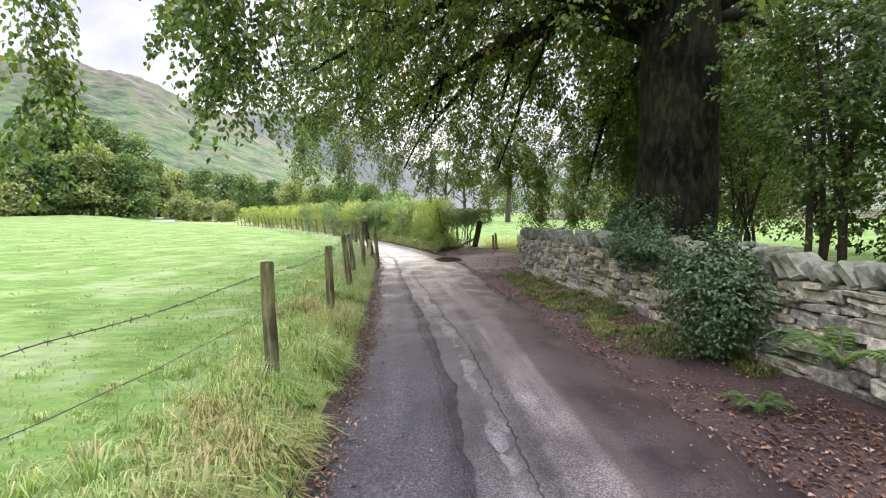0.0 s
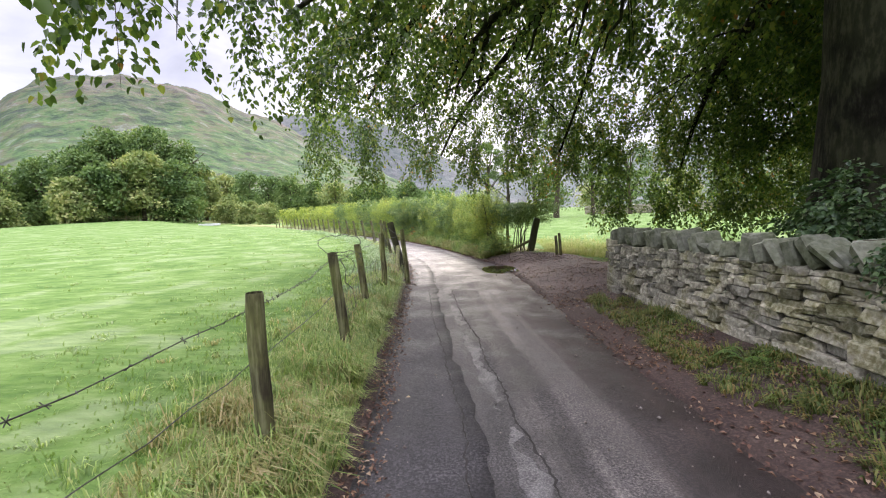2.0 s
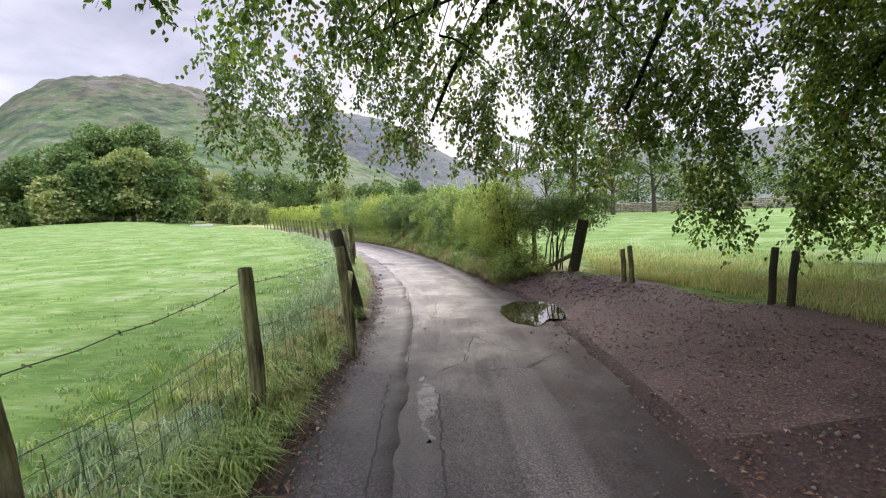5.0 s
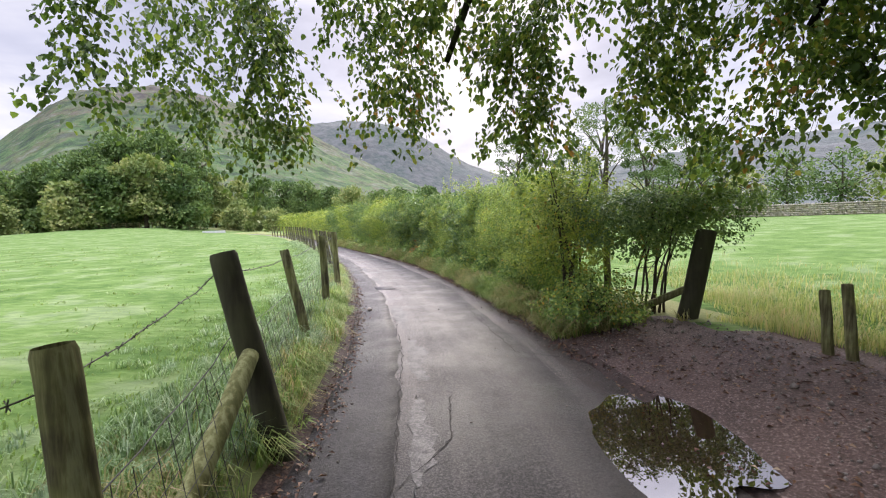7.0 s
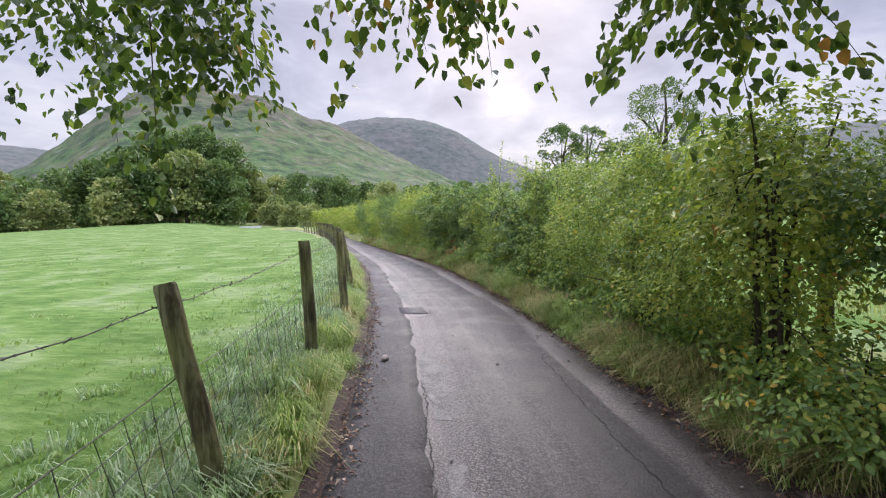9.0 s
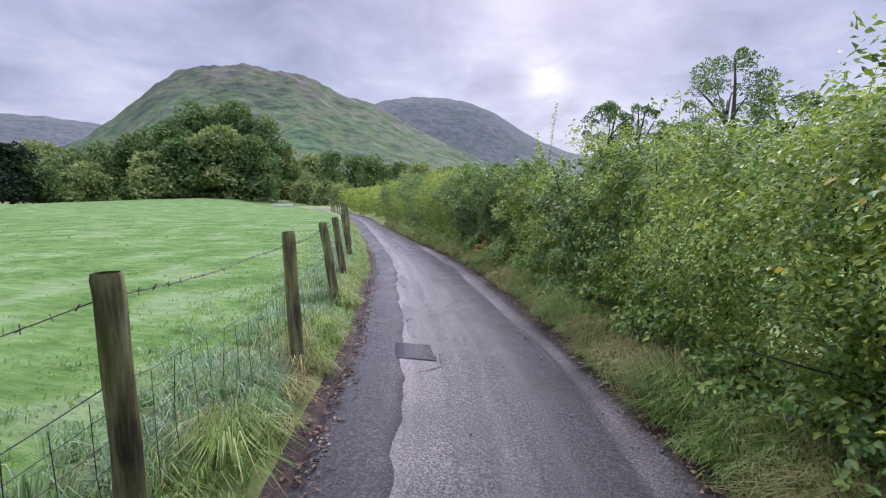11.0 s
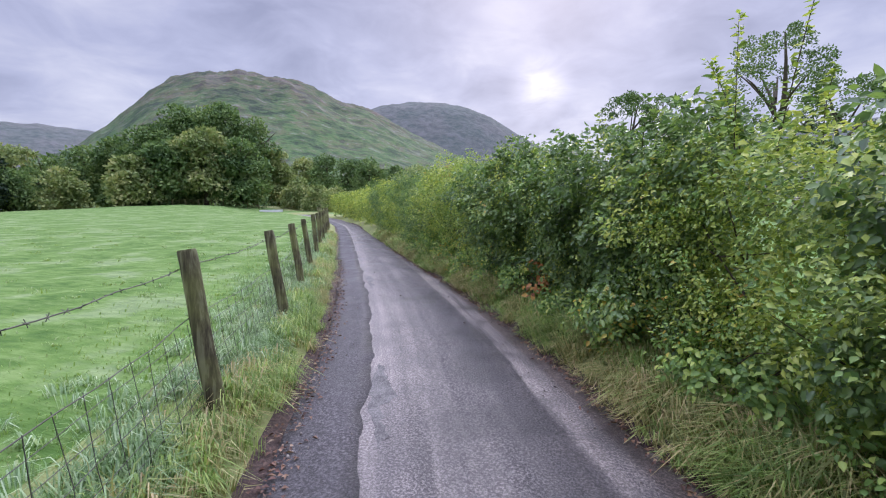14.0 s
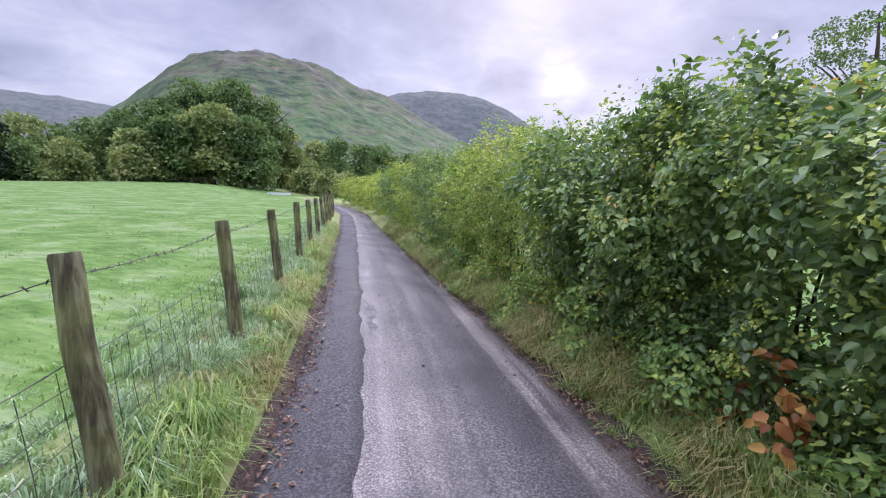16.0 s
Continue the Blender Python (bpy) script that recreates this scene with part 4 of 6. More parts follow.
def build_wall():
    wall = thing("dry_stone_wall", (0, 0, 0), "grey slate dry stone wall with slanting mossy coping stones", "wall")
    rng = np.random.default_rng(21)
    # the path of the face, from the open end back along the lane
    pts = np.array(WALL); seg = np.linalg.norm(np.diff(pts, axis=0), axis=1); S = np.r_[0, np.cumsum(seg)]

    def face(s):
        p = np.array([np.interp(s, S, pts[:, 0]), np.interp(s, S, pts[:, 1])])
        q = np.array([np.interp(s + .05, S, pts[:, 0]), np.interp(s + .05, S, pts[:, 1])])
        if s + .05 > S[-1]:
            q = p + (pts[-1] - pts[-2]) * 0.01
        t = (q - p) / np.linalg.norm(q - p)
        return p, t, np.array([-t[1], t[0]])  # n: into the wall

    def base_z(s):
        p, _, _ = face(s)
        return float(ground_z(p[0], p[1])) - 0.06
    H, T = 0.92, 0.55
    ss = np.arange(0.06, S[-1], 0.3)
    rows = []
    for s in ss:
        p, t, n = face(s)
        z = base_z(s)
        rows.append([np.r_[p + n * 0.1, z - .1], np.r_[p + n * (T - .05), z - .1], np.r_[p + n * (T - .1), z + H - .03], np.r_[p + n * 0.17, z + H - .03]])
    R = np.array(rows); m = len(R)
    F = []
    for i in range(m - 1):
        for k in range(4):
            F.append([i * 4 + k, i * 4 + (k + 1) % 4, (i + 1) * 4 + (k + 1) % 4, (i + 1) * 4 + k])
    F += [[0, 3, 2, 1], [(m - 1) * 4 + k for k in range(4)]]
    mesh_np("packing", R.reshape(-1, 3), F, M_CORE, wall, False, "dark rubble packing")
    variants = stone_variants(14, 40)
    copes = stone_variants(8, 90, .1)
    for d in variants:
        d.materials.append(M_STONE)
    for d in copes:
        d.materials.append(M_COPE)
    far = Heap()
    count = 0

    def place(name, d, m4, s):
        nonlocal count
        if s < 9.3:
            o = new(name, d); o.parent = wall; o.matrix_basis = m4; count += 1
        else:
            v = np.array([m4 @ x.co for x in d.vertices]); mm = max(len(p.vertices) for p in d.polygons)
            far.add(v, [list(p.vertices) + [p.vertices[-1]] * (mm - len(p.vertices)) if len(p.vertices) < 4 else list(p.vertices)[:4] for p in d.polygons])

    def stone_at(name, p, t, n, z, L_, h, dep, s, tilt=0.0, d=None):
        d = d or variants[rng.integers(len(variants))]
        ax = Vector((t[0], t[1], 0)); nx = Vector((n[0], n[1], 0)); up = Vector((0, 0, 1))
        rot = Matrix((ax, nx, up)).transposed().to_4x4()
        c = Vector((p[0], p[1], z))
        place(name, d, Matrix.Translation(c) @ rot @ Matrix.Rotation(tilt, 4, 'Y') @ Matrix.Rotation(rng.normal() * .05, 4, 'X') @ Matrix.Rotation(rng.normal() * .05, 4, 'Z') @ Matrix.Diagonal((L_, dep, h, 1)), s)
    z, k_ = 0.0, 0

    def wave(s, k, z):
        # the courses rise and dip along the wall, but not at its foot and top
        return .045 * float(field_noise(np.array([s, k * 1.7]), 2.1, 4)) * min(1, z / .12) * min(1, (H - z) / .1 + .2)
    while z < H - 0.03:
        h = rng.uniform(0.055, 0.115) if z > 0.3 else rng.uniform(0.09, 0.18)
        s = 0.0
        while s < S[-1]:
            L_ = h * rng.uniform(1.1, 4.2); L_ = min(max(L_, .09), .5)
            if rng.random() < 0.12:
                L_ *= 0.55
            sm = s + L_ / 2
            p, t, n = face(sm)
            lo, hi = z + wave(sm, k_, z), z + h + wave(sm, k_ + 1, z + h)
            if rng.random() < .08 and z > .1:
                hi += h * .6
            hi = max(hi, lo + .035)
            dep = rng.uniform(.2, .28)
            off = 0.02 + z * 0.1 + rng.normal() * 0.017
            cuts = [lo, lo + (hi - lo) * rng.uniform(.4, .6), hi] if (hi - lo) > .085 and rng.random() < .22 else [lo, hi]
            for a_, b_ in zip(cuts, cuts[1:]):
                stone_at("stone", p + n * (off + dep / 2 + rng.normal() * .008), t, n, base_z(sm) + (a_ + b_) / 2, L_ * 1.02, (b_ - a_) * 1.0, dep, s, rng.normal() * .06)
            s += L_ * 1.03
        z += h
        k_ += 1
    # the end face
    p0, t0, n0 = face(0.0)
    z = 0.0
    while z < H - .03:
        h = rng.uniform(.08, .16); q = 0.03
        while q < T - .1:
            w = min(rng.uniform(.14, .34), T - q)
            c = p0 + n0 * (q + w / 2) - t0 * 0.0 + t0 * 0.06
            stone_at("stone", c, n0, -t0, base_z(0) + z + h / 2, w * .98, h * .96, .24, 0)
            q += w
        z += h
    s = 0.02
    while s < S[-1]:
        w = rng.uniform(.05, .13)
        p, t, n = face(s)
        hh = rng.uniform(.18, .34)
        stone_at("coping_stone", p + n * (T * .5 + rng.normal() * .02), t, n, base_z(s) + H + hh * .38, w, hh, rng.uniform(.28, .4), s, -0.62 + rng.normal() * .24, copes[rng.integers(len(copes))])
        s += w * 1.5 + .025
    o = far.mesh("stones", M_STONE, wall, False)
    o["kind"] = "stuff"
    return wall


build_wall()

# ---------------------------------------------------------------- plants


def grass(name, X, Y, h, material, label, seed, width=0.006, lean=0.45, wind=(0.35, 0.1), parent=None):
    """Bent blades standing on the ground."""
    rng = np.random.default_rng(seed)
    n = len(X)
    base = np.stack([X, Y, ground_z(X, Y) - 0.01], -1)
    a = rng.uniform(0, 2 * math.pi, n)
    d = np.stack([np.cos(a), np.sin(a), 0 * a], -1)
    side = np.stack([-np.sin(a), np.cos(a), 0 * a], -1) * (width * rng.uniform(.6, 1.4, n))[:, None]
    lean_v = d * (rng.uniform(.1, 1, n) * lean)[:, None] + np.array([wind[0], wind[1], 0])
    h = np.asarray(h)[:, None]
    mid = base + lean_v * h * 0.30 + [0, 0, 1] * h * 0.62
    tip = base + lean_v * h * 1.0 + [0, 0, 1] * h * rng.uniform(.7, 1.0, n)[:, None]
    V = np.stack([base - side, base + side, mid + side * .8, mid - side * .8, tip], 1).reshape(-1, 3)
    b = np.arange(n)[:, None] * 5
    F = np.concatenate([b + [[0, 1, 2]], b + [[0, 2, 3]], b + [[3, 2, 4]]], 0)
    o = mesh_np(name, V, F, material, parent)
    return tagged(o, label, "grass", kind="stuff")


def tussocks(name, X, Y, h, per, material, label, seed, width=0.006, spread=0.07, comb=(0.2, -0.1), droop=0.5):
    """Tufts of long blades that arch outwards and hang over at the tip; each tuft combed its own way."""
    rng = np.random.default_rng(seed)
    n = len(X)
    a0 = rng.uniform(0, 2 * math.pi, n)
    m = n * per
    a = np.repeat(a0, per) + rng.normal(size=m) * 1.1
    d = np.stack([np.cos(a), np.sin(a), 0 * a], -1)
    r = rng.random(m) ** .6 * spread
    bx, by = np.repeat(X, per) + d[:, 0] * r, np.repeat(Y, per) + d[:, 1] * r
    base = np.stack([bx, by, ground_z(bx, by) - .012], -1)
    L_ = (np.repeat(h, per) * rng.uniform(.45, 1.2, m))[:, None]
    out = d * rng.uniform(.15, 1.0, m)[:, None] + np.repeat(np.stack([np.cos(a0), np.sin(a0), 0 * a0], -1), per, 0) * .3 + np.array([comb[0], comb[1], 0])
    side = np.stack([-np.sin(a), np.cos(a), 0 * a], -1) * (width * rng.uniform(.6, 1.35, m))[:, None]
    up = np.array([0, 0, 1.0])
    mid = base + out * L_ * .32 + up * L_ * .68
    tip = base + out * L_ * .92 + up * L_ * (.78 - droop * rng.uniform(0, 1.0, m))[:, None]
    V = np.stack([base - side, base + side, mid + side * .85, mid - side * .85, tip], 1).reshape(-1, 3)
    b = np.arange(m)[:, None] * 5
    F = np.concatenate([b + [[0, 1, 2]], b + [[0, 2, 3]], b + [[3, 2, 4]]], 0)
    return tagged(mesh_np(name, V, F, material), label, "grass", kind="stuff")


_g = np.random.default_rng(3)


def build_verges():
    # the verge under the fence: yellow-green by the lane, pale with dew further in
    n = 5200
    y = -1 + 44 * _g.random(n) ** 1.2
    d = .16 + _g.gamma(2.0, .27, n)
    x = left_edge(y) - d
    P = np.stack([x, y], -1)
    h = np.clip(.22 + .10 * field_noise(P, 2.6, 1.0) + _g.normal(size=n) * .04, .08, .36) * np.interp(d, [.15, .35, .9, 1.7], [.75, 1.05, .9, .45])
    dew = (d > .58 + .25 * field_noise(P, 1.7, 8)) & (y > 12.5 + 2 * field_noise(P, .8, 5))
    dry = ~dew & (field_noise(P, 1.1, 2.0) + .5 * _g.normal(size=n) > np.interp(y, [10, 16], [.6, .3]))
    for k, mat_, nm, lb, sd in ((dew, M_DEW, "verge_grass", "long grass grey-green with dew under the fence", 11), (dry, M_GRASSDRY, "dry_grass", "straw-coloured grass tufts along the edge of the lane", 12), (~dew & ~dry, M_GRASS, "verge_grass", "lush green grass tussocks along the verge", 21)):
        tussocks(nm, x[k], y[k], h[k], 30, mat_, lb, sd, .0042, .10, (.28, -.2), .55)
    # seeding stalks, few
    k = (_g.random(n) < .10) & (d < 1.1)
    grass("seeding_grass", x[k], y[k], h[k] * 1.5, M_GRASSDRY, "thin straw-coloured seeding stalks in the verge", 22, .0032, .5, (.25, -.1))
    n = 32000
    y = -1 + 36 * _g.random(n) ** 1.2
    x = left_edge(y) - .45 - _g.gamma(1.5, .6, n)
    grass("pasture_grass", x, y, np.clip(.045 + .022 * field_noise(np.stack([x, y], -1), 2.0, 4) + _g.normal(size=n) * .02, .02, .11), M_PASTURE, "short bright green grazed pasture grass", 13, 0.006, 1.1)
    n = 1100
    y = 1 + 42 * _g.random(n); x = left_edge(y) - 1.4 - 24 * _g.random(n) ** 1.6
    tussocks("pasture_tufts", x, y, _g.uniform(.04, .09, n), 12, M_PASTURE, "low uneven tufts in the grazed pasture", 19, .009, .16, (.3, .1), .6)
    # lane side of the hedge
    n = 3600
    y = 18.8 + 25 * _g.random(n) ** 1.25
    d = .10 + _g.gamma(2.0, .2, n)
    x = right_edge(y) + d
    P = np.stack([x, y], -1)
    h = np.clip(.22 + .10 * field_noise(P, 2.4, 6) + _g.normal(size=n) * .05, .07, .38) * np.interp(d, [.1, .3], [.6, 1])
    dry = field_noise(P, 1.3, 7) + .5 * _g.normal(size=n) > -.1
    tussocks("hedge_bank_grass", x[~dry], y[~dry], h[~dry], 26, M_GRASS, "long arching grass on the bank under the hedge", 14, .0046, .09, (-.4, -.1), .55)
    tussocks("dry_grass", x[dry], y[dry], h[dry], 26, M_GRASSDRY, "straw-coloured grass on the bank under the hedge", 15, .0044, .09, (-.4, -.1), .55)
    # strip below the wall
    n = 2000
    y = _g.uniform(-2, 11.7, n)
    g0 = np.interp(y, [-2, 4, 5.5, 8, 11.6], [1.5, 1.15, .6, .25, .0])
    x = wall_x(y) - 0.02 - (wall_x(y) - g0) * _g.random(n) ** 1.1
    keep = field_noise(np.stack([x, y], -1), 1.6, 9) + ease((y - 4) / 3) * .9 > 0.35
    x, y = x[keep], y[keep]
    h = np.clip(.075 + .05 * field_noise(np.stack([x, y], -1), 3.0, 2) + _g.normal(size=len(x)) * .025, .03, .18)
    k = field_noise(np.stack([x, y], -1), 1.9, 11) > .1
    tussocks("wall_foot_grass", x[~k], y[~k], h[~k], 20, M_GRASSOLIVE, "green grass and weeds below the stone wall", 16, .006, .09, (-.2, 0), .5)
    tussocks("wall_foot_grass", x[k], y[k], h[k], 18, M_GRASSOLIVE, "thin straw-tinged grass below the stone wall", 17, .005, .09, (-.2, 0), .5)
    # rough grass beyond the gateway
    n = 22000
    y = np.clip(_g.normal(17.5, 2.6, n), 12.6, 26)
    x = np.where(y < 19, gate_x(y), .3) + .1 + _g.gamma(1.3, 1.3, n)
    grass("rough_grass", x, y, np.clip(.13 + .08 * field_noise(np.stack([x, y], -1), 1.5, 3) + _g.normal(size=n) * .04, .04, .3), M_ROUGH, "tall yellowing grass behind the gateway posts", 18, 0.005, .9, (.1, .1))


build_verges()


def build_litter():
    rng = np.random.default_rng(31)
    n = 15000
    y = -2 + 21 * rng.random(n) ** 1.4
    lim = np.where(y < 11.7, wall_x(y) - .05, gate_x(y) - .1)
    r = right_edge(y)
    x = r + (lim - r) * rng.random(n) ** .8 - .1
    keep = field_noise(np.stack([x, y], -1), 1.4, 5) + rng.normal(size=n) * .4 > -.1
    x, y = x[keep], y[keep]
    n2 = 3600
    y2 = 1 + 34 * rng.random(n2) ** 1.1
    x2 = left_edge(y2) + .02 + rng.normal(size=n2) * .075
    y3 = 18 + 20 * rng.random(1600); x3 = right_edge(y3) + rng.normal(size=1600) * .05
    x, y = np.r_[x, x2, x3], np.r_[y, y2, y3]
    n = len(x)
    P = np.stack([x, y, np.maximum(ground_z(x, y), 0.0) + .01 + rng.random(n) * .012], -1)
    a = rng.uniform(0, 6.3, n)
    V, F = leaf_arrays(P, np.stack([np.cos(a), np.sin(a), rng.normal(size=n) * .15], -1), np.stack([rng.normal(size=n) * .25, rng.normal(size=n) * .25, np.ones(n)], -1), rng.uniform(.022, .062, n), rng.uniform(.015, .034, n), False, .35)
    tagged(mesh_np("fallen_leaves", V, F, M_FALLEN), "brown and russet fallen beech leaves beside the lane", "leaves", kind="stuff")
    # small stones of the gateway
    h = Heap()
    for i in range(3200):
        yy = rng.uniform(11, 19); xx = rng.uniform(float(right_edge(yy)) - .1, float(gate_x(yy)))
        s = rng.gamma(2, .0036) + .004
        if ((xx + 1.1) / .6) ** 2 + ((yy - 16.45) / 1.1) ** 2 < 1:
            continue
        c = np.array([xx, yy, float(ground_z(xx, yy)) + s * .3])
        u = np.array([[1, 0, 0], [-1, 0, 0], [0, 1, 0], [0, -1, 0], [0, 0, 1], [0, 0, -1]]) * s * rng.uniform(.6, 1.2, (6, 3))
        h.add(c + u, [[0, 2, 4], [2, 1, 4], [1, 3, 4], [3, 0, 4], [2, 0, 5], [1, 2, 5], [3, 1, 5], [0, 3, 5]])
    for i in range(2600):
        yy = 1 + 34 * rng.random() ** 1.2
        l_, r_ = float(left_edge(yy)), float(right_edge(yy))
        xx = l_ + abs(rng.normal()) * .12 if rng.random() < .55 else (r_ - abs(rng.normal()) * .25 if rng.random() < .7 else rng.uniform(l_, r_))
        s = rng.gamma(2, .0026) + .003
        u_ = xx - l_
        c = np.array([xx, yy, .035 * (1 - (2 * u_ / (r_ - l_) - 1) ** 2) - .004 + s * .3])
        u = np.array([[1, 0, 0], [-1, 0, 0], [0, 1, 0], [0, -1, 0], [0, 0, 1], [0, 0, -1]]) * s * rng.uniform(.6, 1.2, (6, 3))
        h.add(c + u, [[0, 2, 4], [2, 1, 4], [1, 3, 4], [3, 0, 4], [2, 0, 5], [1, 2, 5], [3, 1, 5], [0, 3, 5]])
    tagged(h.mesh("gravel", M_PEBBLE, None, False), "loose pale grey stones trodden into the gateway", "gravel", kind="stuff")


build_litter()


def rock(name, at, size, seed, label):
    bm = bmesh.new()
    bmesh.ops.create_icosphere(bm, subdivisions=2, radius=1)
    rng = random.Random(seed)
    ph = [rng.uniform(0, 6) for _ in range(3)]
    for v in bm.verts:
        k = 1 + .16 * math.sin(2.3 * v.co.x + ph[0]) + .12 * math.sin(3.1 * v.co.y + ph[1]) + .08 * math.sin(4 * v.co.z + ph[2])
        v.co = Vector((v.co.x * size[0] * k, v.co.y * size[1] * k, v.co.z * size[2] * k))
    o = part(name, bm, M_PEBBLE, None)
    o.location = at
    for p in o.data.polygons:
        p.use_smooth = True
    return tagged(o, label, "stone")


rock("verge_stone", (-4.95, 20.62, 0.035), (.05, .042, .03), 4, "pale rounded stone lying at the edge of the lane")
rock("gate_stone", (0.02, 18.55, 0.17), (.14, .1, .07), 6, "pale flat stone at the foot of the gatepost")


def spray_tree_leaves(rng, starts, dirs, length, per, leaf_l, leaf_w, droop, twigs=None, round_leaf=False, face=None):
    """Leafy sprays: from each start a drooping twig with leaves in its plane. Returns leaf arrays."""
    n = len(starts)
    dirs = unit(dirs)
    lens = length * rng.uniform(.6, 1.25, n)
    k = np.linspace(0, 1, 6)
    path = starts[:, None] + dirs[:, None] * (lens[:, None] * k)[..., None] - np.array([0, 0, 1]) * (droop * lens[:, None] * k ** 2)[..., None]
    if twigs is not None:
        for p in path[::4]:
            twigs.tube(p, .006 * (1 - .7 * k), 3)
    u = rng.random((n, per)) ** .8
    i = np.minimum((u * 5).astype(int), 4); f = u * 5 - i
    ar = np.arange(n)[:, None]
    P = path[ar, i] * (1 - f)[..., None] + path[ar, i + 1] * f[..., None]
    T = unit(path[ar, i + 1] - path[ar, i])
    across = unit(np.cross(T, np.array([0, 0, 1.0])))
    sgn = np.where(rng.random((n, per)) < .5, -1.0, 1.0)[..., None]
    spread = rng.uniform(0, .24, (n, per))[..., None] * lens[:, None, None] * (1 - .6 * u[..., None])
    P = P + across * sgn * spread + rng.normal(size=P.shape) * .035
    ax = T * .6 + across * sgn * .7 - np.array([0, 0, 1.0]) * rng.uniform(.0, .7, (n, per))[..., None] + rng.normal(size=P.shape) * .25
    nor = (np.array([0, 0, 1.0]) if face is None else np.array([0, 0, .6]) + np.asarray(face)[:, None] * .75) + rng.normal(size=P.shape) * .45
    m = n * per
    s = rng.uniform(.7, 1.2, m)
    return leaf_arrays(P.reshape(-1, 3), ax.reshape(-1, 3), nor.reshape(-1, 3), leaf_l * s, leaf_w * s, round_leaf)


def bezier(a, b, c, d, n=12):
    t = np.linspace(0, 1, n)[:, None]
    a, b, c, d = (np.array(v, float) for v in (a, b, c, d))
    return (1 - t) ** 3 * a + 3 * (1 - t) ** 2 * t * b + 3 * (1 - t) * t * t * c + t ** 3 * d


def build_beech():
    rng = np.random.default_rng(77)
    cx, cy = 3.75, 10.4
    tree = thing("beech_tree", (cx, cy, 0.2), "massive old beech with dark trunk and foliage over the lane", "tree")
    o = np.array([cx, cy, 0.2])
    # trunk with buttressed foot
    zs = np.array([-.3, 0, .25, .6, 1.1, 2, 3.2, 4.6, 6, 8, 10.5])
    rs = np.array([1.35, 1.22, 1.08, .96, .9, .84, .8, .8, .74, .55, .35])
    sides = 28
    th = np.linspace(0, 2 * math.pi, sides, endpoint=False)
    V = []
    for z, r in zip(zs, rs):
        flare = max(0, 1 - z / 1.4)
        rr = r * (1 + .10 * flare * np.sin(5 * th + .4) + .035 * np.sin(3 * th + z) + .02 * np.sin(7 * th - z))
        V.append(np.stack([rr * np.cos(th) + .03 * z * .4, rr * np.sin(th), 0 * th + z], -1))
    V = np.array(V).reshape(-1, 3)
    i = np.arange(len(zs) - 1)[:, None] * sides + np.arange(sides)[None]
    j = np.arange(len(zs) - 1)[:, None] * sides + (np.arange(sides)[None] + 1) % sides
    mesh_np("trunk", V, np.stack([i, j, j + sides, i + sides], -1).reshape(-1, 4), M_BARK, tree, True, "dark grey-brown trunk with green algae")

    def reach(a):
        # crown radius by bearing (0: along +x, 90: along +y)
        return np.interp(np.degrees(a) % 360, [0, 45, 80, 110, 130, 150, 165, 180, 200, 215, 250, 300, 360], [11, 10.5, 10.0, 11.0, 11.8, 11.6, 9.8, 8.7, 9.5, 11, 9, 10, 11])

    def skirt(a, k):
        d = np.degrees(a) % 360
        edge = np.interp(d, [0, 45, 75, 95, 112, 135, 165, 190, 230, 360], [1.6, 1.2, 0.9, 1.1, 2.1, 2.4, 3.0, 3.6, 3.4, 1.6])
        inner = np.interp(d, [0, 60, 95, 130, 200, 300, 360], [3.4, 3.4, 4.6, 5.6, 5.6, 4.5, 3.4])
        return inner + (edge - inner) * ease((k - .45) / .5)
    limbs = []
    for a_deg, z0, k_end, up in ((128, 5.0, .95, 3.0), (150, 5.8, .95, 2.6), (172, 5.2, .95, 2.2), (108, 6.2, .95, 3.2), (85, 4.6, .9, 1.8), (60, 5.2, .9, 2.2), (200, 6.4, .95, 2.0), (235, 6, .9, 2.2), (30, 5.4, .9, 2.0), (280, 6, .9, 2), (330, 5.5, .9, 2), (140, 7.8, .8, 3.4), (115, 8.6, .7, 3.6), (180, 8.4, .75, 3.2)):
        a = radians(a_deg); R = min(float(reach(a)) * k_end * .92, 8.0 / max(math.sin(a), .05))
        d = np.array([math.cos(a), math.sin(a), 0])
        ze = float(skirt(a, k_end)) + 1.5
        p = bezier((0, 0, z0), d * R * .3 + [0, 0, z0 + up * .9], d * R * .65 + [0, 0, z0 + up * .8], d * R + [0, 0, ze], 16)
        p += np.cumsum(rng.normal(size=p.shape) * .09, 0) * np.linspace(0, 1, 16)[:, None]
        limbs.append(p)
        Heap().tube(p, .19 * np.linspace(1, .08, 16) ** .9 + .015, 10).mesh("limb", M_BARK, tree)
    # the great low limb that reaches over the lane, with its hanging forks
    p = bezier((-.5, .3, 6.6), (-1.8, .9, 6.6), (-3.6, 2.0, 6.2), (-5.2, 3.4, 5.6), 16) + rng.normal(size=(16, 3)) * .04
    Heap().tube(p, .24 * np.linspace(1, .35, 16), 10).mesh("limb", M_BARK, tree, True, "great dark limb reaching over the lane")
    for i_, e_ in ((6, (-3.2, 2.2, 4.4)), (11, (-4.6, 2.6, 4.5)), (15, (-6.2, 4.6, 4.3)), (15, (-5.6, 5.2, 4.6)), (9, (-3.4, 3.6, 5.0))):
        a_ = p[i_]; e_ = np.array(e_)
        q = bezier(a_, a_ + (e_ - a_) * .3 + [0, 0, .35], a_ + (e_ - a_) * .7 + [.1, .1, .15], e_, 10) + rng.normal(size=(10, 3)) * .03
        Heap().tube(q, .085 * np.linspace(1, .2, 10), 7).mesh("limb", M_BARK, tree)
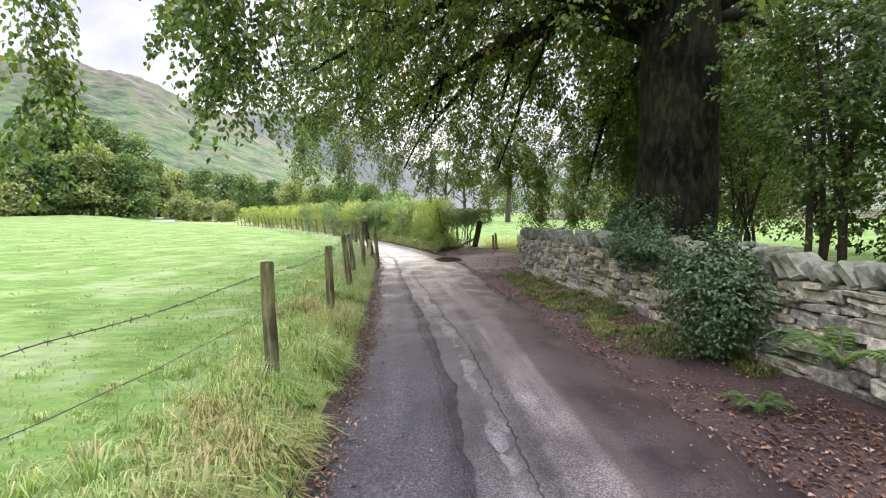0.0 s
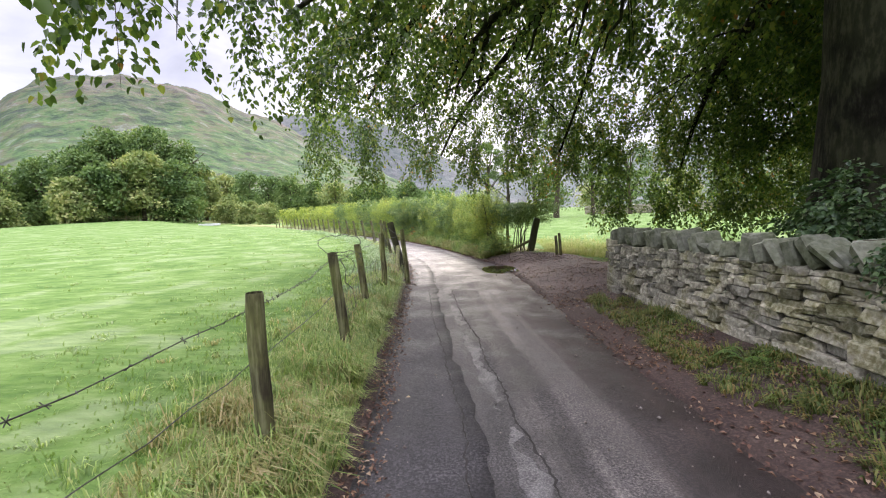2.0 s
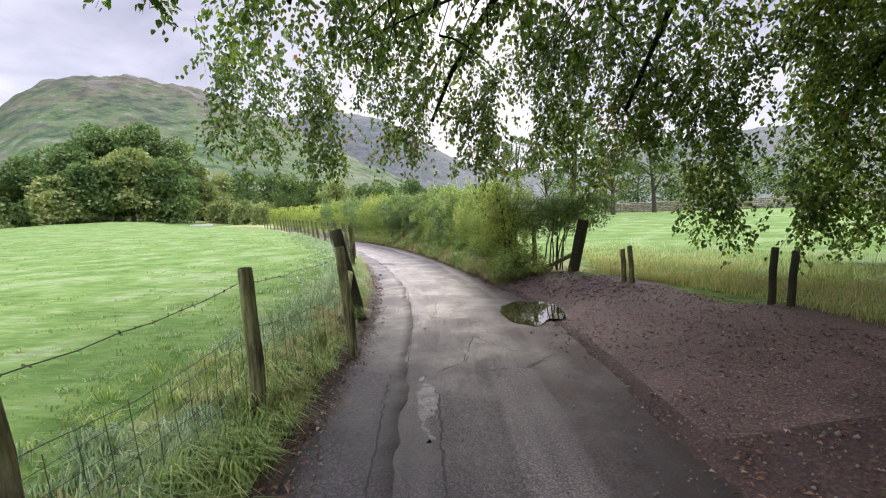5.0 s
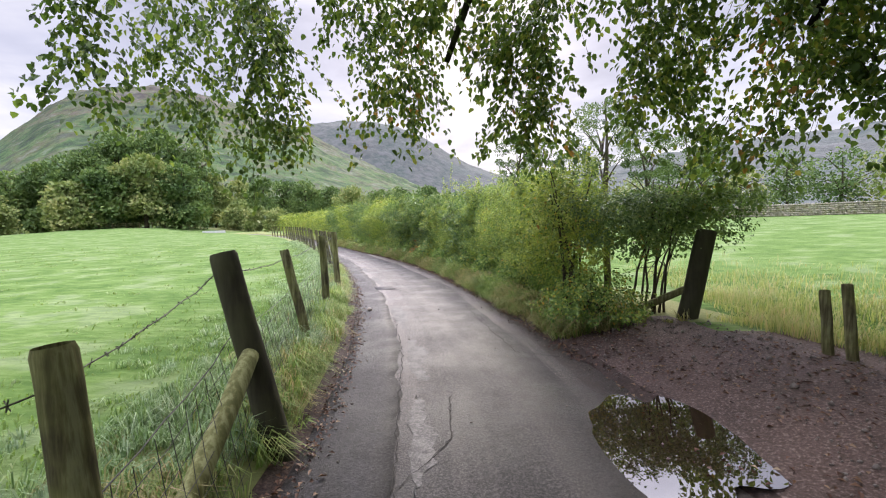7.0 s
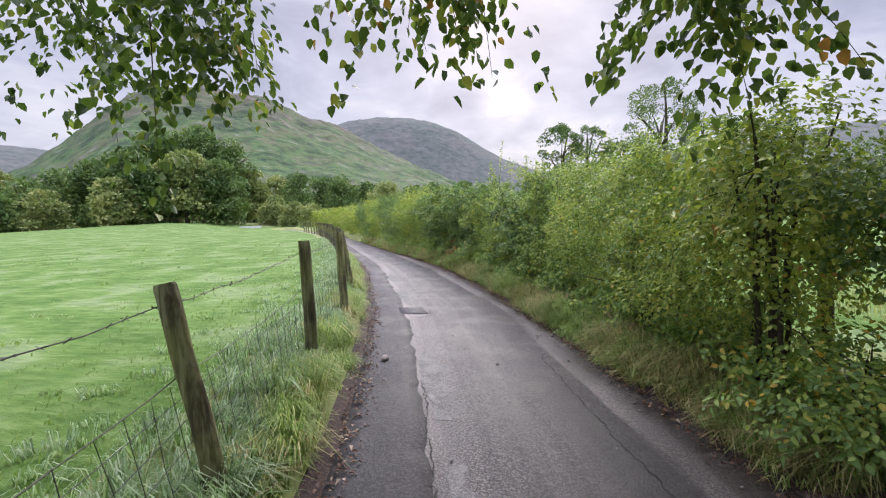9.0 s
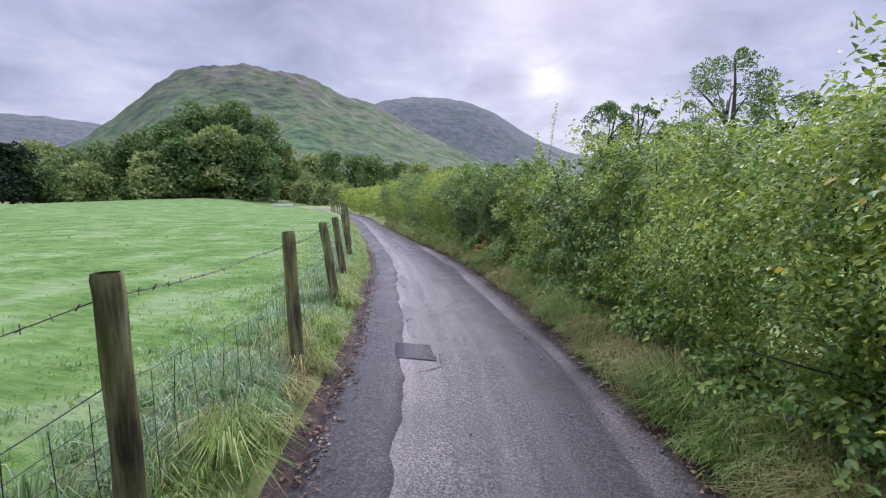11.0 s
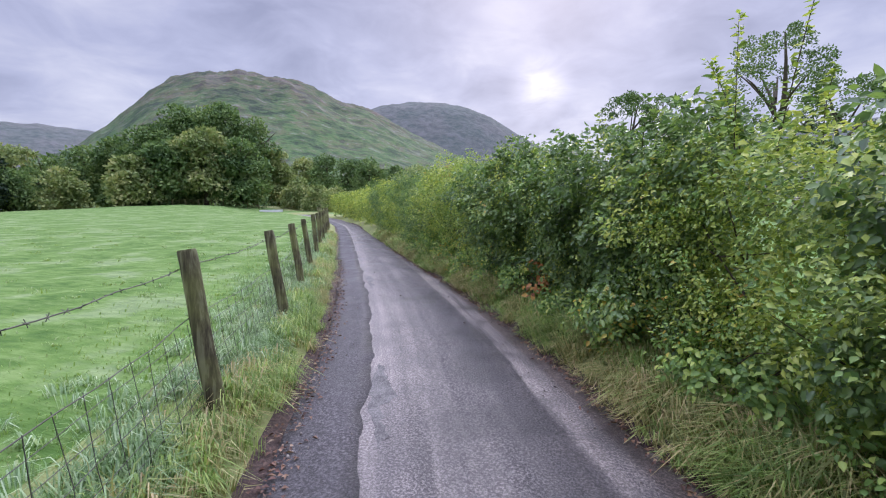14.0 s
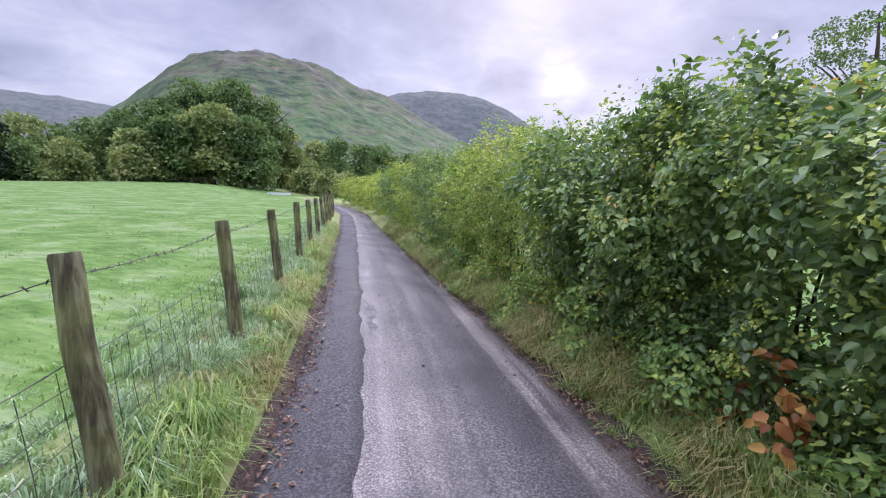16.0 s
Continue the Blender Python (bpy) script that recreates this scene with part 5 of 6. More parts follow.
    subs = Heap()
    for p in limbs:
        for _ in range(8):
            i = rng.integers(4, 15)
            t = unit(p[min(i + 1, 15)] - p[i]); s = np.cross(t, [0, 0, 1.0]) * rng.choice([-1, 1])
            L_ = rng.uniform(1.5, 3.6)
            e = p[i] + t * L_ * .7 + s * L_ * .7 + [0, 0, rng.uniform(-1.8, .6)]
            if e[1] > 7.8 or e[2] < 3.6:
                continue
            q = bezier(p[i], p[i] + t * L_ * .3 + s * L_ * .2 + [0, 0, .4], p[i] + t * L_ * .5 + s * L_ * .5 + [0, 0, .3], e, 8)
            subs.tube(q, .04 * np.linspace(1, .15, 8), 5)
            for _ in range(3):
                j = rng.integers(3, 8)
                w = q[j] + rng.normal(size=3) * [.6, .6, .2] - [0, 0, rng.uniform(.4, 1.3)]
                if w[2] < 3.4 or w[1] > 8:
                    continue
                subs.tube(bezier(q[j], (q[j] * 2 + w) / 3 + [0, 0, .2], (q[j] + w * 2) / 3 + [0, 0, .1], w, 6), .02 * np.linspace(1, .2, 6), 4)
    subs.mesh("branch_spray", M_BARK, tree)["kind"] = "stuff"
    # sprays of leaves through the crown, hanging lowest at its rim
    n = 20500
    a = np.radians(np.where(rng.random(n) < .66, rng.uniform(40, 205, n), rng.uniform(0, 360, n)))
    k = rng.random(n) ** .55
    R = reach(a) * (1 + .06 * np.sin(9 * a) + .05 * np.sin(17 * a + 1))
    xy = np.stack([np.cos(a), np.sin(a)], -1) * (R * k)[:, None]
    low = skirt(a, k) + .7 * field_noise(xy, 1.1, 3) + .55 * field_noise(xy, 2.3, 4)
    wx, wy = xy[:, 0] + cx, xy[:, 1] + cy
    lane = np.abs(wx - (left_edge(wy) + 1.15)) < 1.5
    low = np.where(lane & (wy > 6), np.maximum(low, 3.1), low)
    top = 15.5 * np.sqrt(np.clip(1 - (k * .98) ** 2.2, 0, 1)) + 1.2
    z = low + .55 + np.clip(top - low, .8, 9) * rng.random(n) ** 1.75
    clump = field_noise(np.c_[xy, z * .5], 1.25, 7) + np.where((np.degrees(a) < 88) | (np.degrees(a) > 300), .7, 0)
    keep = (clump > .2 - .08 * ease((xy[:, 1] - 2) / 4)) & (xy[:, 1] < 8.5 + .5 * field_noise(xy, 1.3, 2))
    keep &= ~((wy > 8.6) & (wx < -1.5 - .66 * (wy - 6.7)))
    keep &= ~((wy > 12.3) & (wx < -3.3) & (z < 4.4))
    xy, z, a, k = xy[keep], z[keep], a[keep], k[keep]
    n = len(z)
    st = np.c_[xy, z]
    dirs = np.c_[np.cos(a), np.sin(a), 0 * a] * .7 + rng.normal(size=(n, 3)) * [.6, .6, .25] - np.c_[0 * a, 0 * a, .55 * k]
    for wx_, wy_, z0_, z1_, rad_, m_ in ((-6.5, 6.0, 3.0, 6.0, .4, 90), (-5.0, 10.0, 4.3, 6.2, .45, 60), (-7.0, 17.5, 3.6, 6.0, .5, 60), (-4.3, 6.1, 3.7, 5.8, .6, 110), (-5.7, 18.9, 3.1, 6.0, .7, 140), (-7.2, 19.2, 3.5, 6, .6, 90), (-2.1, 19.1, 2.85, 5.5, .65, 150), (-0.7, 18.7, 3.1, 6, .8, 150), (0.9, 18.4, 2.9, 6, .8, 150), (2.3, 18.2, 1.55, 5.5, .75, 190), (3.7, 17.4, 1.55, 5.5, .9, 190), (5.4, 16.8, 1.6, 5.5, 1.0, 160), (-3.9, 18.9, 3.5, 6, .8, 120)):
        m_ = int(m_ * .52)
        zz = z0_ + (z1_ - z0_) * rng.random(m_) ** 1.2
        wide = rad_ * (.45 + .55 * (zz - z0_) / (z1_ - z0_))
        c_ = np.c_[wx_ - cx + np.clip(rng.normal(size=m_), -1.3, 1.3) * wide * .6, wy_ - cy + np.clip(rng.normal(size=m_), -1.3, 1.3) * wide * .5, zz - .2]
        st = np.vstack([st, c_])
        dirs = np.vstack([dirs, rng.normal(size=(m_, 3)) * [.6, .6, .2] - [0, 0, .7]])
    tw = Heap()
    up = st[:, 2] > 5.2
    V, F = spray_tree_leaves(rng, st[~up], dirs[~up], .75, 37, .086, .064, .6, tw, True)
    W, G = spray_tree_leaves(rng, st[up], dirs[up], .8, 22, .14, .102, .6, tw)
    mesh_np("upper_crown", W, G, M_BEECH, tree, False, "upper beech leaves against the sky")
    mesh_np("crown", V, F, M_BEECH, tree, False, "layered green beech leaves, a few turning brown")
    tw.mesh("twig_spray", M_TWIG, tree)["kind"] = "stuff"


build_beech()


def shrub(name, at, size, n, leaf, material, label, seed, stems=7, category="bush", round_leaf=False, parent=None, group="", flat=None, shape=2.0, up=0.15):
    """A bush: thin stems from the foot, and leaves on sprays within a lobed outline."""
    rng = np.random.default_rng(seed)
    t = thing(name, at, label, category, group)
    rx, ry, z0, z1 = size
    for i in range(stems):
        h = Heap()
        e = np.array([rng.uniform(-.7, .7) * rx, rng.uniform(-.7, .7) * ry, z0 + (z1 - z0) * rng.uniform(.55, .95)])
        b = np.array([rng.normal() * .12 * rx, rng.normal() * .12 * ry, -.05])
        p = bezier(b, b + [0, 0, e[2] * .35], e * [.5, .5, .7], e, 9) + rng.normal(size=(9, 3)) * .012
        h.tube(p, max(.008, .014 * (z1 / 1.6)) * np.linspace(1.2, .3, 9), 5)
        for _ in range(4):
            j = rng.integers(3, 8); q = p[j] + rng.normal(size=3) * [rx * .3, ry * .3, .2]
            h.tube([p[j], (p[j] + q) / 2 + [0, 0, .04], q], [.007, .005, .002], 4)
        h.mesh("stem", M_TWIG, t)
    m = n // 16
    d = rand_dirs(rng, m)
    rad = rng.random(m) ** .38
    lob = 1 + .16 * np.sin(4 * d[:, 0] + seed) + .14 * np.sin(5 * d[:, 1] + 1.3 * seed) + .14 * np.sin(6 * d[:, 2] + 2 + seed)
    c = d * (rad * lob)[:, None]
    zz = (z0 + z1) / 2 + c[:, 2] * (z1 - z0) / 2
    if flat:
        zz = np.minimum(zz, flat + rng.normal(size=m) * .03)
    st = np.c_[c[:, 0] * rx, c[:, 1] * ry, np.maximum(zz, .03)]
    dirs = d * [1, 1, .4] + rng.normal(size=(m, 3)) * .4 + [0, 0, up]
    V, F = spray_tree_leaves(rng, st, dirs, leaf * 3.4, 16, leaf, leaf * .66, .3, None, round_leaf, d * [1, 1, .3])
    mesh_np("foliage", V, F, material, t)
    return t


# shrubs at the wall
shrub("wall_shrub", (1.25, 4.9, 0.1), (.33, .42, .05, 1.45), 7500, .045, M_EVER, "dark evergreen shrub growing up over the stone wall", 5, round_leaf=True)
shrub("ivy", (1.45, 7.0, 0.95), (.30, .9, 0, .5), 5200, .052, M_EVER, "glossy dark ivy spilling over the wall top", 6, 4, "ivy", True)
shrub("ivy", (2.4, 9.2, 0.9), (.5, 1.0, 0, 1.0), 4200, .07, M_EVER, "glossy dark ivy at the foot of the beech", 7, 4, "ivy", True)
shrub("sapling", (5.6, 6.4, 0.2), (1.4, 1.8, .6, 4.2), 7000, .085, M_BEECH, "leafy young beech behind the stone wall", 8, 9, "tree", True)
shrub("sapling", (6.8, 12.5, 0.2), (1.9, 2.2, .5, 5), 8000, .09, M_BEECH, "young beech in deep shade behind the wall", 9, 8, "tree")
shrub("sapling", (4.7, 7.3, 0.2), (1.5, 1.5, 1.2, 6.0), 13000, .09, M_BEECH, "leafy young beech close behind the stone wall", 12, 7, "tree")
shrub("sapling", (5.2, 1.8, 0.2), (2.0, 2.2, .6, 5.5), 10000, .09, M_BEECH, "young beech behind the stone wall", 10, 8, "tree")


def fern(at, size, seed, label):
    rng = np.random.default_rng(seed)
    t = thing("fern", at, label, "fern", "ferns by the wall")
    h, Vs, Fs, n0 = Heap(), [], [], 0
    for i in range(11):
        a = rng.uniform(0, 6.28); L_ = size * rng.uniform(.7, 1.1)
        d = np.array([math.cos(a), math.sin(a), 0])
        p = bezier((0, 0, 0), d * L_ * .25 + [0, 0, L_ * .5], d * L_ * .6 + [0, 0, L_ * .6], d * L_ + [0, 0, L_ * .2], 20)
        h.tube(p, .004 * np.linspace(1, .3, 20), 3)
        s = np.cross(d, [0, 0, 1.0])
        k = np.linspace(.1, 1, 20)
        w = L_ * .2 * np.sin(np.clip(k, 0, 1) * 2.9) ** .8 + .01
        for sg in (-1, 1):
            V, F = leaf_arrays(p, s * sg + d * .35 + np.zeros((20, 3)), np.tile([0, 0, 1.0], (20, 1)), w, L_ * .055, False, .1)
            Vs.append(V); Fs.append(F + n0); n0 += len(V)
    h.mesh("stalks", M_TWIG, t)
    mesh_np("fronds", np.vstack(Vs), np.vstack(Fs), M_FERN, t)


for at, s, sd, lb in (((1.35, 3.55, .55), .5, 1, "bright green fern growing from the wall face"), ((1.15, 5.9, .1), .28, 2, "small green fern at the wall foot"), ((0.75, 8.3, .12), .3, 3, "small fern among weeds below the wall"), ((1.0, 6.9, .12), .26, 4, "small fern among weeds below the wall"), ((1.0, 3.9, .08), .25, 5, "small fern among the brown leaves")):
    fern(at, s, sd, lb)

# ---------------------------------------------------------------- the hedge
HEDGE = [  # y along the lane, half depth, height, leaf, count, leaf material, round, words
    (20.9, .75, 1.95, .048, 15000, M_HAW, False, "yellow-green hawthorn at the start of the hedge"),
    (22.2, .9, 1.95, .047, 16500, M_HAW, False, "yellow-green hawthorn section of the hedge"),
    (23.9, .95, 2.1, .048, 16500, M_HAW, False, "light green hawthorn section of the hedge"),
    (25.5, .95, 1.9, .064, 13000, M_HAZEL, True, "dark green hazel section of the hedge"),
    (27.0, 1.0, 1.78, .048, 18000, M_HAW, False, "yellowing hawthorn section of the hedge"),
    (28.7, 1.05, 2.0, .068, 16500, M_HAZEL, True, "tall dark elder and hazel section of the hedge"),
    (30.3, 1.05, 2.0, .068, 16500, M_HAZEL, True, "tall large-leaved hazel section of the hedge"),
    (31.8, 1.0, 2.1, .075, 15000, M_HAZEL, True, "tall large-leaved hazel with a few browning leaves"),
    (33.4, 1.0, 2.25, .06, 12000, M_HAW, False, "green hawthorn section of the hedge"),
    (35.0, 1.0, 2.2, .07, 11000, M_HAW, False, "light green hawthorn section of the hedge"),
    (36.9, 1.05, 2.2, .07, 11000, M_HAZEL, False, "mid-green hazel section of the hedge"),
    (39.0, 1.1, 2.4, .08, 9000, M_HAZEL, False, "dark green section of the hedge"),
    (41.5, 1.3, 2.3, .09, 8000, M_HAW, False, "light green hawthorn section of the hedge"),
    (44.5, 1.6, 2.3, .1, 8000, M_HAZEL, False, "mid-green far section of the hedge"),
    (48.5, 2.0, 2.3, .12, 8000, M_HAW, False, "light green far section of the hedge"),
    (53.5, 2.4, 2.3, .14, 7000, M_HAW, False, "pale green far section of the hedge"),
    (60.0, 3.2, 2.3, .17, 7000, M_HAW, False, "pale green far section of the hedge"),
    (68.0, 3.8, 2.4, .2, 6000, M_HAW, False, "pale green far section of the hedge")]


def hedge_section(i, y, half, hgt, leaf, n, material, rl, words):
    rng = np.random.default_rng(200 + i)
    slope = float(right_edge(y + .5) - right_edge(y - .5))
    th = math.atan(-slope)
    run = max(1.05, half * .95)
    x0 = float(right_edge(y)) + (1.4 if y > 21.5 else 1.15)
    z0 = float(ground_z(x0, y))
    t = thing("hedge_bush", (x0, y, z0), words, "hedge", "bushes of the hedge")
    along = np.array([-math.sin(th), math.cos(th), 0]); out = np.array([-math.cos(th), -math.sin(th), 0])
    h = Heap()
    for _ in range(9 if y < 45 else 4):
        b = along * rng.uniform(-run, run) + out * rng.uniform(-.3, .35)
        e = b + along * rng.normal() * .25 + out * rng.normal() * .3 + [0, 0, hgt * rng.uniform(.7, 1.05)]
        h = Heap()
        p = bezier(b - [0, 0, .05], b + [0, 0, hgt * .3], (b + e) / 2 + rng.normal(size=3) * .1, e, 8)
        h.tube(p, .018 * np.linspace(1, .25, 8), 5)
        for _ in range(4):
            j = rng.integers(2, 7); q = p[j] + rng.normal(size=3) * [.3, .3, .2]
            h.tube([p[j], (p[j] + q) / 2, q], [.008, .006, .002], 4)
        h.mesh("stem", M_TWIG, t)
    per = 14
    m = n // per
    u, v = rng.uniform(-1.15, 1.15, m) * run, rng.random(m)
    v = v ** .8
    fr = 1 - rng.random(m) ** 2.0 * 1.5   # more leaves near the lane face
    bulge = .80 - .55 * np.maximum(v - .55, 0) ** 1.3 - .55 * (1 - v) ** 2
    # rounded, uneven face and top
    q = np.c_[u + y * 3, v * 2.2, 0 * u]
    bump_ = .30 * field_noise(q, 1.5, i) + .22 * field_noise(q, 3.4, i + 3) + .12 * field_noise(q, 7.5, i + 6)
    topv = hgt * (1 + .10 * field_noise(np.c_[u + y, u * 0], 2.1, 1) + .07 * field_noise(np.c_[u + y, u * 0], 5.0, 2))
    lowcut = .12
    zz = lowcut + (topv - lowcut) * v
    st = along * u[:, None] + out * ((bulge + bump_) * fr * (1.0 if half < 1.2 else 1.2))[:, None] + np.array([0, 0, 1]) * zz[:, None]
    dirs = out * .55 + rng.normal(size=(m, 3)) * .5 + np.array([0, 0, .25]) + np.array([0, 0, .9]) * (v[:, None] > .88)
    V, F = spray_tree_leaves(rng, st, dirs, leaf * 3.2, per, leaf, leaf * .52 if not rl else leaf * .64, .35, None, rl, np.tile(out, (m, 1)))
    mesh_np("foliage", V, F, material, t)
    if y < 45:
        m2 = m // 3
        st2 = st[:m2] + rng.normal(size=(m2, 3)) * .12 + out * .05
        V, F = spray_tree_leaves(rng, st2, dirs[:m2], .19, per, .042, .028, .3, None, False, np.tile(out, (m2, 1)))
        mesh_np("small_foliage", V, F, M_HAW if material is M_HAZEL else M_BRAMBLE, t, False, "small leaves of other shrubs grown through")
    # shoots standing above the top
    if 20 < y < 45:
        LV, LF, k0 = [], [], 0
        tall = 26.5 < y < 27.5
        for _ in range(9 if tall else 7):
            b = along * rng.uniform(-run, run) + out * rng.uniform(-.2, .5) + [0, 0, hgt * .92]
            e = b + rng.normal(size=3) * [.15, .15, 0] + [0, 0, rng.uniform(.6, 1.5) if tall else rng.uniform(.25, .6)]
            k_ = 30 if tall else 9
            p = np.linspace(0, 1, k_)[:, None] * (e - b) + b
            p[:, :2] += (np.linspace(0, 1, k_) ** 2)[:, None] * rng.normal(size=2) * .15
            Heap().tube(p, .006 * np.linspace(1, .3, k_), 3).mesh("shoot", M_TWIG, t)
            q_ = k_ * 3
            PP = np.repeat(p, 3, 0) + rng.normal(size=(q_, 3)) * .012
            a_ = rng.normal(size=(q_, 3)) * [1, 1, .3] + [0, 0, .35]
            A, B = leaf_arrays(PP, a_, np.tile([0, 0, 1.0], (q_, 1)) + rng.normal(size=(q_, 3)) * .3, leaf * rng.uniform(.9, 1.5, q_), leaf * .75, rl)
            LV.append(A); LF.append(B + k0); k0 += len(A)
        mesh_np("shoot_leaves", np.vstack(LV), np.vstack(LF), material, t)
    return t


for _i, row in enumerate(HEDGE):
    hedge_section(_i, *row)

shrub("hawthorn_bush", (-0.42, 19.4, 0.18), (1.0, .5, .98, 1.95), 13000, .05, M_HAZEL, "dark hawthorn bush clipped flat above the gatepost", 61, 8, flat=1.62)
shrub("hawthorn_bush", (-1.5, 19.75, 0.18), (.55, .6, .5, 2.35), 6500, .052, M_HAW, "bright yellow-green hawthorn shoots above the clipped bush", 62, 7)
shrub("nettles", (-1.35, 19.0, 0.15), (.62, .45, .02, .66), 3600, .045, M_BRAMBLE, "dark nettles and brambles at the hedge end", 63, 8, "weeds", True)

shrub("bramble", (-6.0, 29.9, 0.2), (.22, .35, .12, .5), 150, .085, M_RUST, "bramble spray with large orange-brown dying leaves", 66, 3, "bramble", True)
# brambles at the hedge foot
for _i, _y in enumerate(np.arange(20.2, 38, 1.15)):
    _x = float(right_edge(_y)) + .88
    shrub("bramble", (_x, float(_y), float(ground_z(_x, _y))), (.36, .7, .02, .52 + .25 * math.sin(_i * 2.1)), 2300, .056, M_BRAMBLE, "low bramble tangle at the hedge foot with browning leaves", 300 + _i, 5, "bramble", True, group="brambles under the hedge")

# ---------------------------------------------------------------- trees of the valley


def far_tree(name, az, dist, hgt, wid, seed, material, label, kind_="round", eye=(-4.6, 21.2), n=2600, leaf=None, bare=0.0, zoff=None, group="trees of the valley"):
    rng = np.random.default_rng(seed)
    x, y = eye[0] + dist * math.sin(radians(az)), eye[1] + dist * math.cos(radians(az))
    z = float(ground_z(x, y)) if zoff is None else zoff
    t = thing(name, (x, y, z), label, "tree", group)
    leaf = leaf or max(.16, dist * .0055)
    h = Heap()
    h.tube(bezier((0, 0, -.3), (0, 0, hgt * .2), (rng.normal() * .3, rng.normal() * .3, hgt * .5), (rng.normal() * .5, rng.normal() * .5, hgt * .85), 9), hgt * .022 * np.linspace(1.3, .15, 9), 7)
    for _ in range(9):
        b = np.array([0, 0, hgt * rng.uniform(.2, .6)]); d = rand_dirs(rng, 1)[0] * [1, 1, .2]
        e = b + d * wid * .42 + [0, 0, hgt * rng.uniform(.1, .3)]
        h.tube(bezier(b, b + (e - b) * .3 + [0, 0, .3], b + (e - b) * .7 + [0, 0, .4], e, 6), hgt * .009 * np.linspace(1, .2, 6), 5)
    h.mesh("trunk", M_TWIG, t)
    if kind_ == "conifer":
        zz = rng.random(n) ** .8
        r = wid * .5 * (1 - zz) ** .62 * (.82 + .2 * np.sin(zz * 34)) * rng.random(n) ** .35
        a = rng.uniform(0, 6.28, n)
        P = np.c_[r * np.cos(a), r * np.sin(a), hgt * (.06 + .94 * zz)]
        ax = np.c_[np.cos(a), np.sin(a), -.4 + 0 * a]
        V, F = leaf_arrays(P, ax + rng.normal(size=(n, 3)) * .3, np.tile([0, 0, 1.0], (n, 1)) + rng.normal(size=(n, 3)) * .3, leaf * 1.5, leaf * .7)
    else:
        lobes = 46 if kind_ == "round" else 42
        spread = 1.0 if kind_ == "round" else 1.15
        C = rand_dirs(rng, lobes) * [wid * .33 * spread, wid * .33 * spread, hgt * (.5 - bare * .5) * .62] + [0, 0, hgt * (.5 + bare * .5)]
        C[:, 2] = np.maximum(C[:, 2], hgt * (bare + .14))
        if kind_ == "round":
            low_ = lobes // 3
            C[:low_, 2] = hgt * rng.uniform(.08, .3, low_)
            C[low_:, :2] *= rng.uniform(.35, 1.0, lobes - low_)[:, None]
        Rr = wid * (rng.uniform(.11, .21, lobes) if kind_ == "round" else rng.uniform(.05, .12, lobes))
        k = rng.integers(lobes, size=n)
        d = rand_dirs(rng, n); d[:, 2] = np.abs(d[:, 2]) * np.where(rng.random(n) < .72, 1, -1)
        P = C[k] + d * (Rr[k] * (.55 + .5 * rng.random(n) ** .6))[:, None] * [1, 1, .82]
        V, F = leaf_arrays(P, d + rng.normal(size=(n, 3)) * .8, d + rng.normal(size=(n, 3)) * .6 + [0, 0, .3], leaf * rng.uniform(.7, 1.3, n), leaf * .75)
    mesh_np("crown", V, F, material, t)
    return t


OAK = "broad green oak at the far edge of the pasture"
for row in ((-53.5, 125, 16, 13, M_FARLEAF), (-50.5, 118, 20, 14, M_FARLEAF), (-47, 122, 25, 16, M_FARLEAF), (-43.2, 118, 24.5, 17, M_FARLEAF), (-40.2, 116, 21, 13, M_FARLEAF), (-45.2, 100, 15.5, 13, M_FARPALE), (-41.6, 100, 13.5, 12, M_FARLEAF), (-48.6, 100, 12, 11, M_FARLEAF), (-51.8, 98, 8.5, 9, M_FARPALE), (-37.6, 118, 14, 10, M_FARPALE)):
    far_tree("oak_tree", row[0], row[1], row[2] * 1.1, row[3] * 1.08, int(900 + row[0] * 7), row[4], OAK if row[4] is M_FARLEAF else "paler autumn-tinged tree in front of the oaks", n=7000, leaf=.72, group="oaks beyond the pasture")
for az, d, hh, w, m in ((-34.5, 150, 12, 11, M_FARPALE), (-32, 140, 12, 12, M_FARLEAF), (-29.2, 150, 13, 11, M_FARLEAF), (-26.5, 140, 11, 11, M_FARLEAF), (-23.6, 150, 11, 12, M_FARLEAF), (-20.5, 140, 10, 12, M_FARPALE), (-17, 150, 9, 12, M_FARLEAF), (-14, 150, 10, 12, M_FARLEAF), (-10, 160, 10, 13, M_FARLEAF), (-35.5, 105, 5, 7, M_FARPALE), (-33, 100, 3.8, 6, M_FARPALE), (-30.8, 90, 3.6, 5, M_FARPALE),
                        (-56, 130, 11, 12, M_FARLEAF), (-59, 135, 10, 13, M_FARLEAF), (-61, 140, 12, 12, M_FARPALE), (-66.5, 130, 11, 13, M_FARLEAF), (-70, 135, 14, 14, M_FARLEAF), (-75, 135, 12, 14, M_FARPALE), (-80, 135, 13, 14, M_FARLEAF), (-57.5, 112, 6, 8, M_FARPALE), (-61.5, 115, 6.5, 9, M_FARLEAF), (-86, 135, 13, 14, M_FARLEAF), (-92, 135, 12, 14, M_FARLEAF)):
    hh *= 1.5 if (-67 < az < -52 or -36 < az < -9) else 1.0
    far_tree("valley_tree", az, d, hh, w * 1.15, int(1500 + az * 11), m, "rounded green tree in the wooded valley bottom", n=3600)
far_tree("cedar_tree", -63.4, 112, 12.5, 9.5, 71, M_CONIFER, "dark broad evergreen tree at the field corner", n=9000)
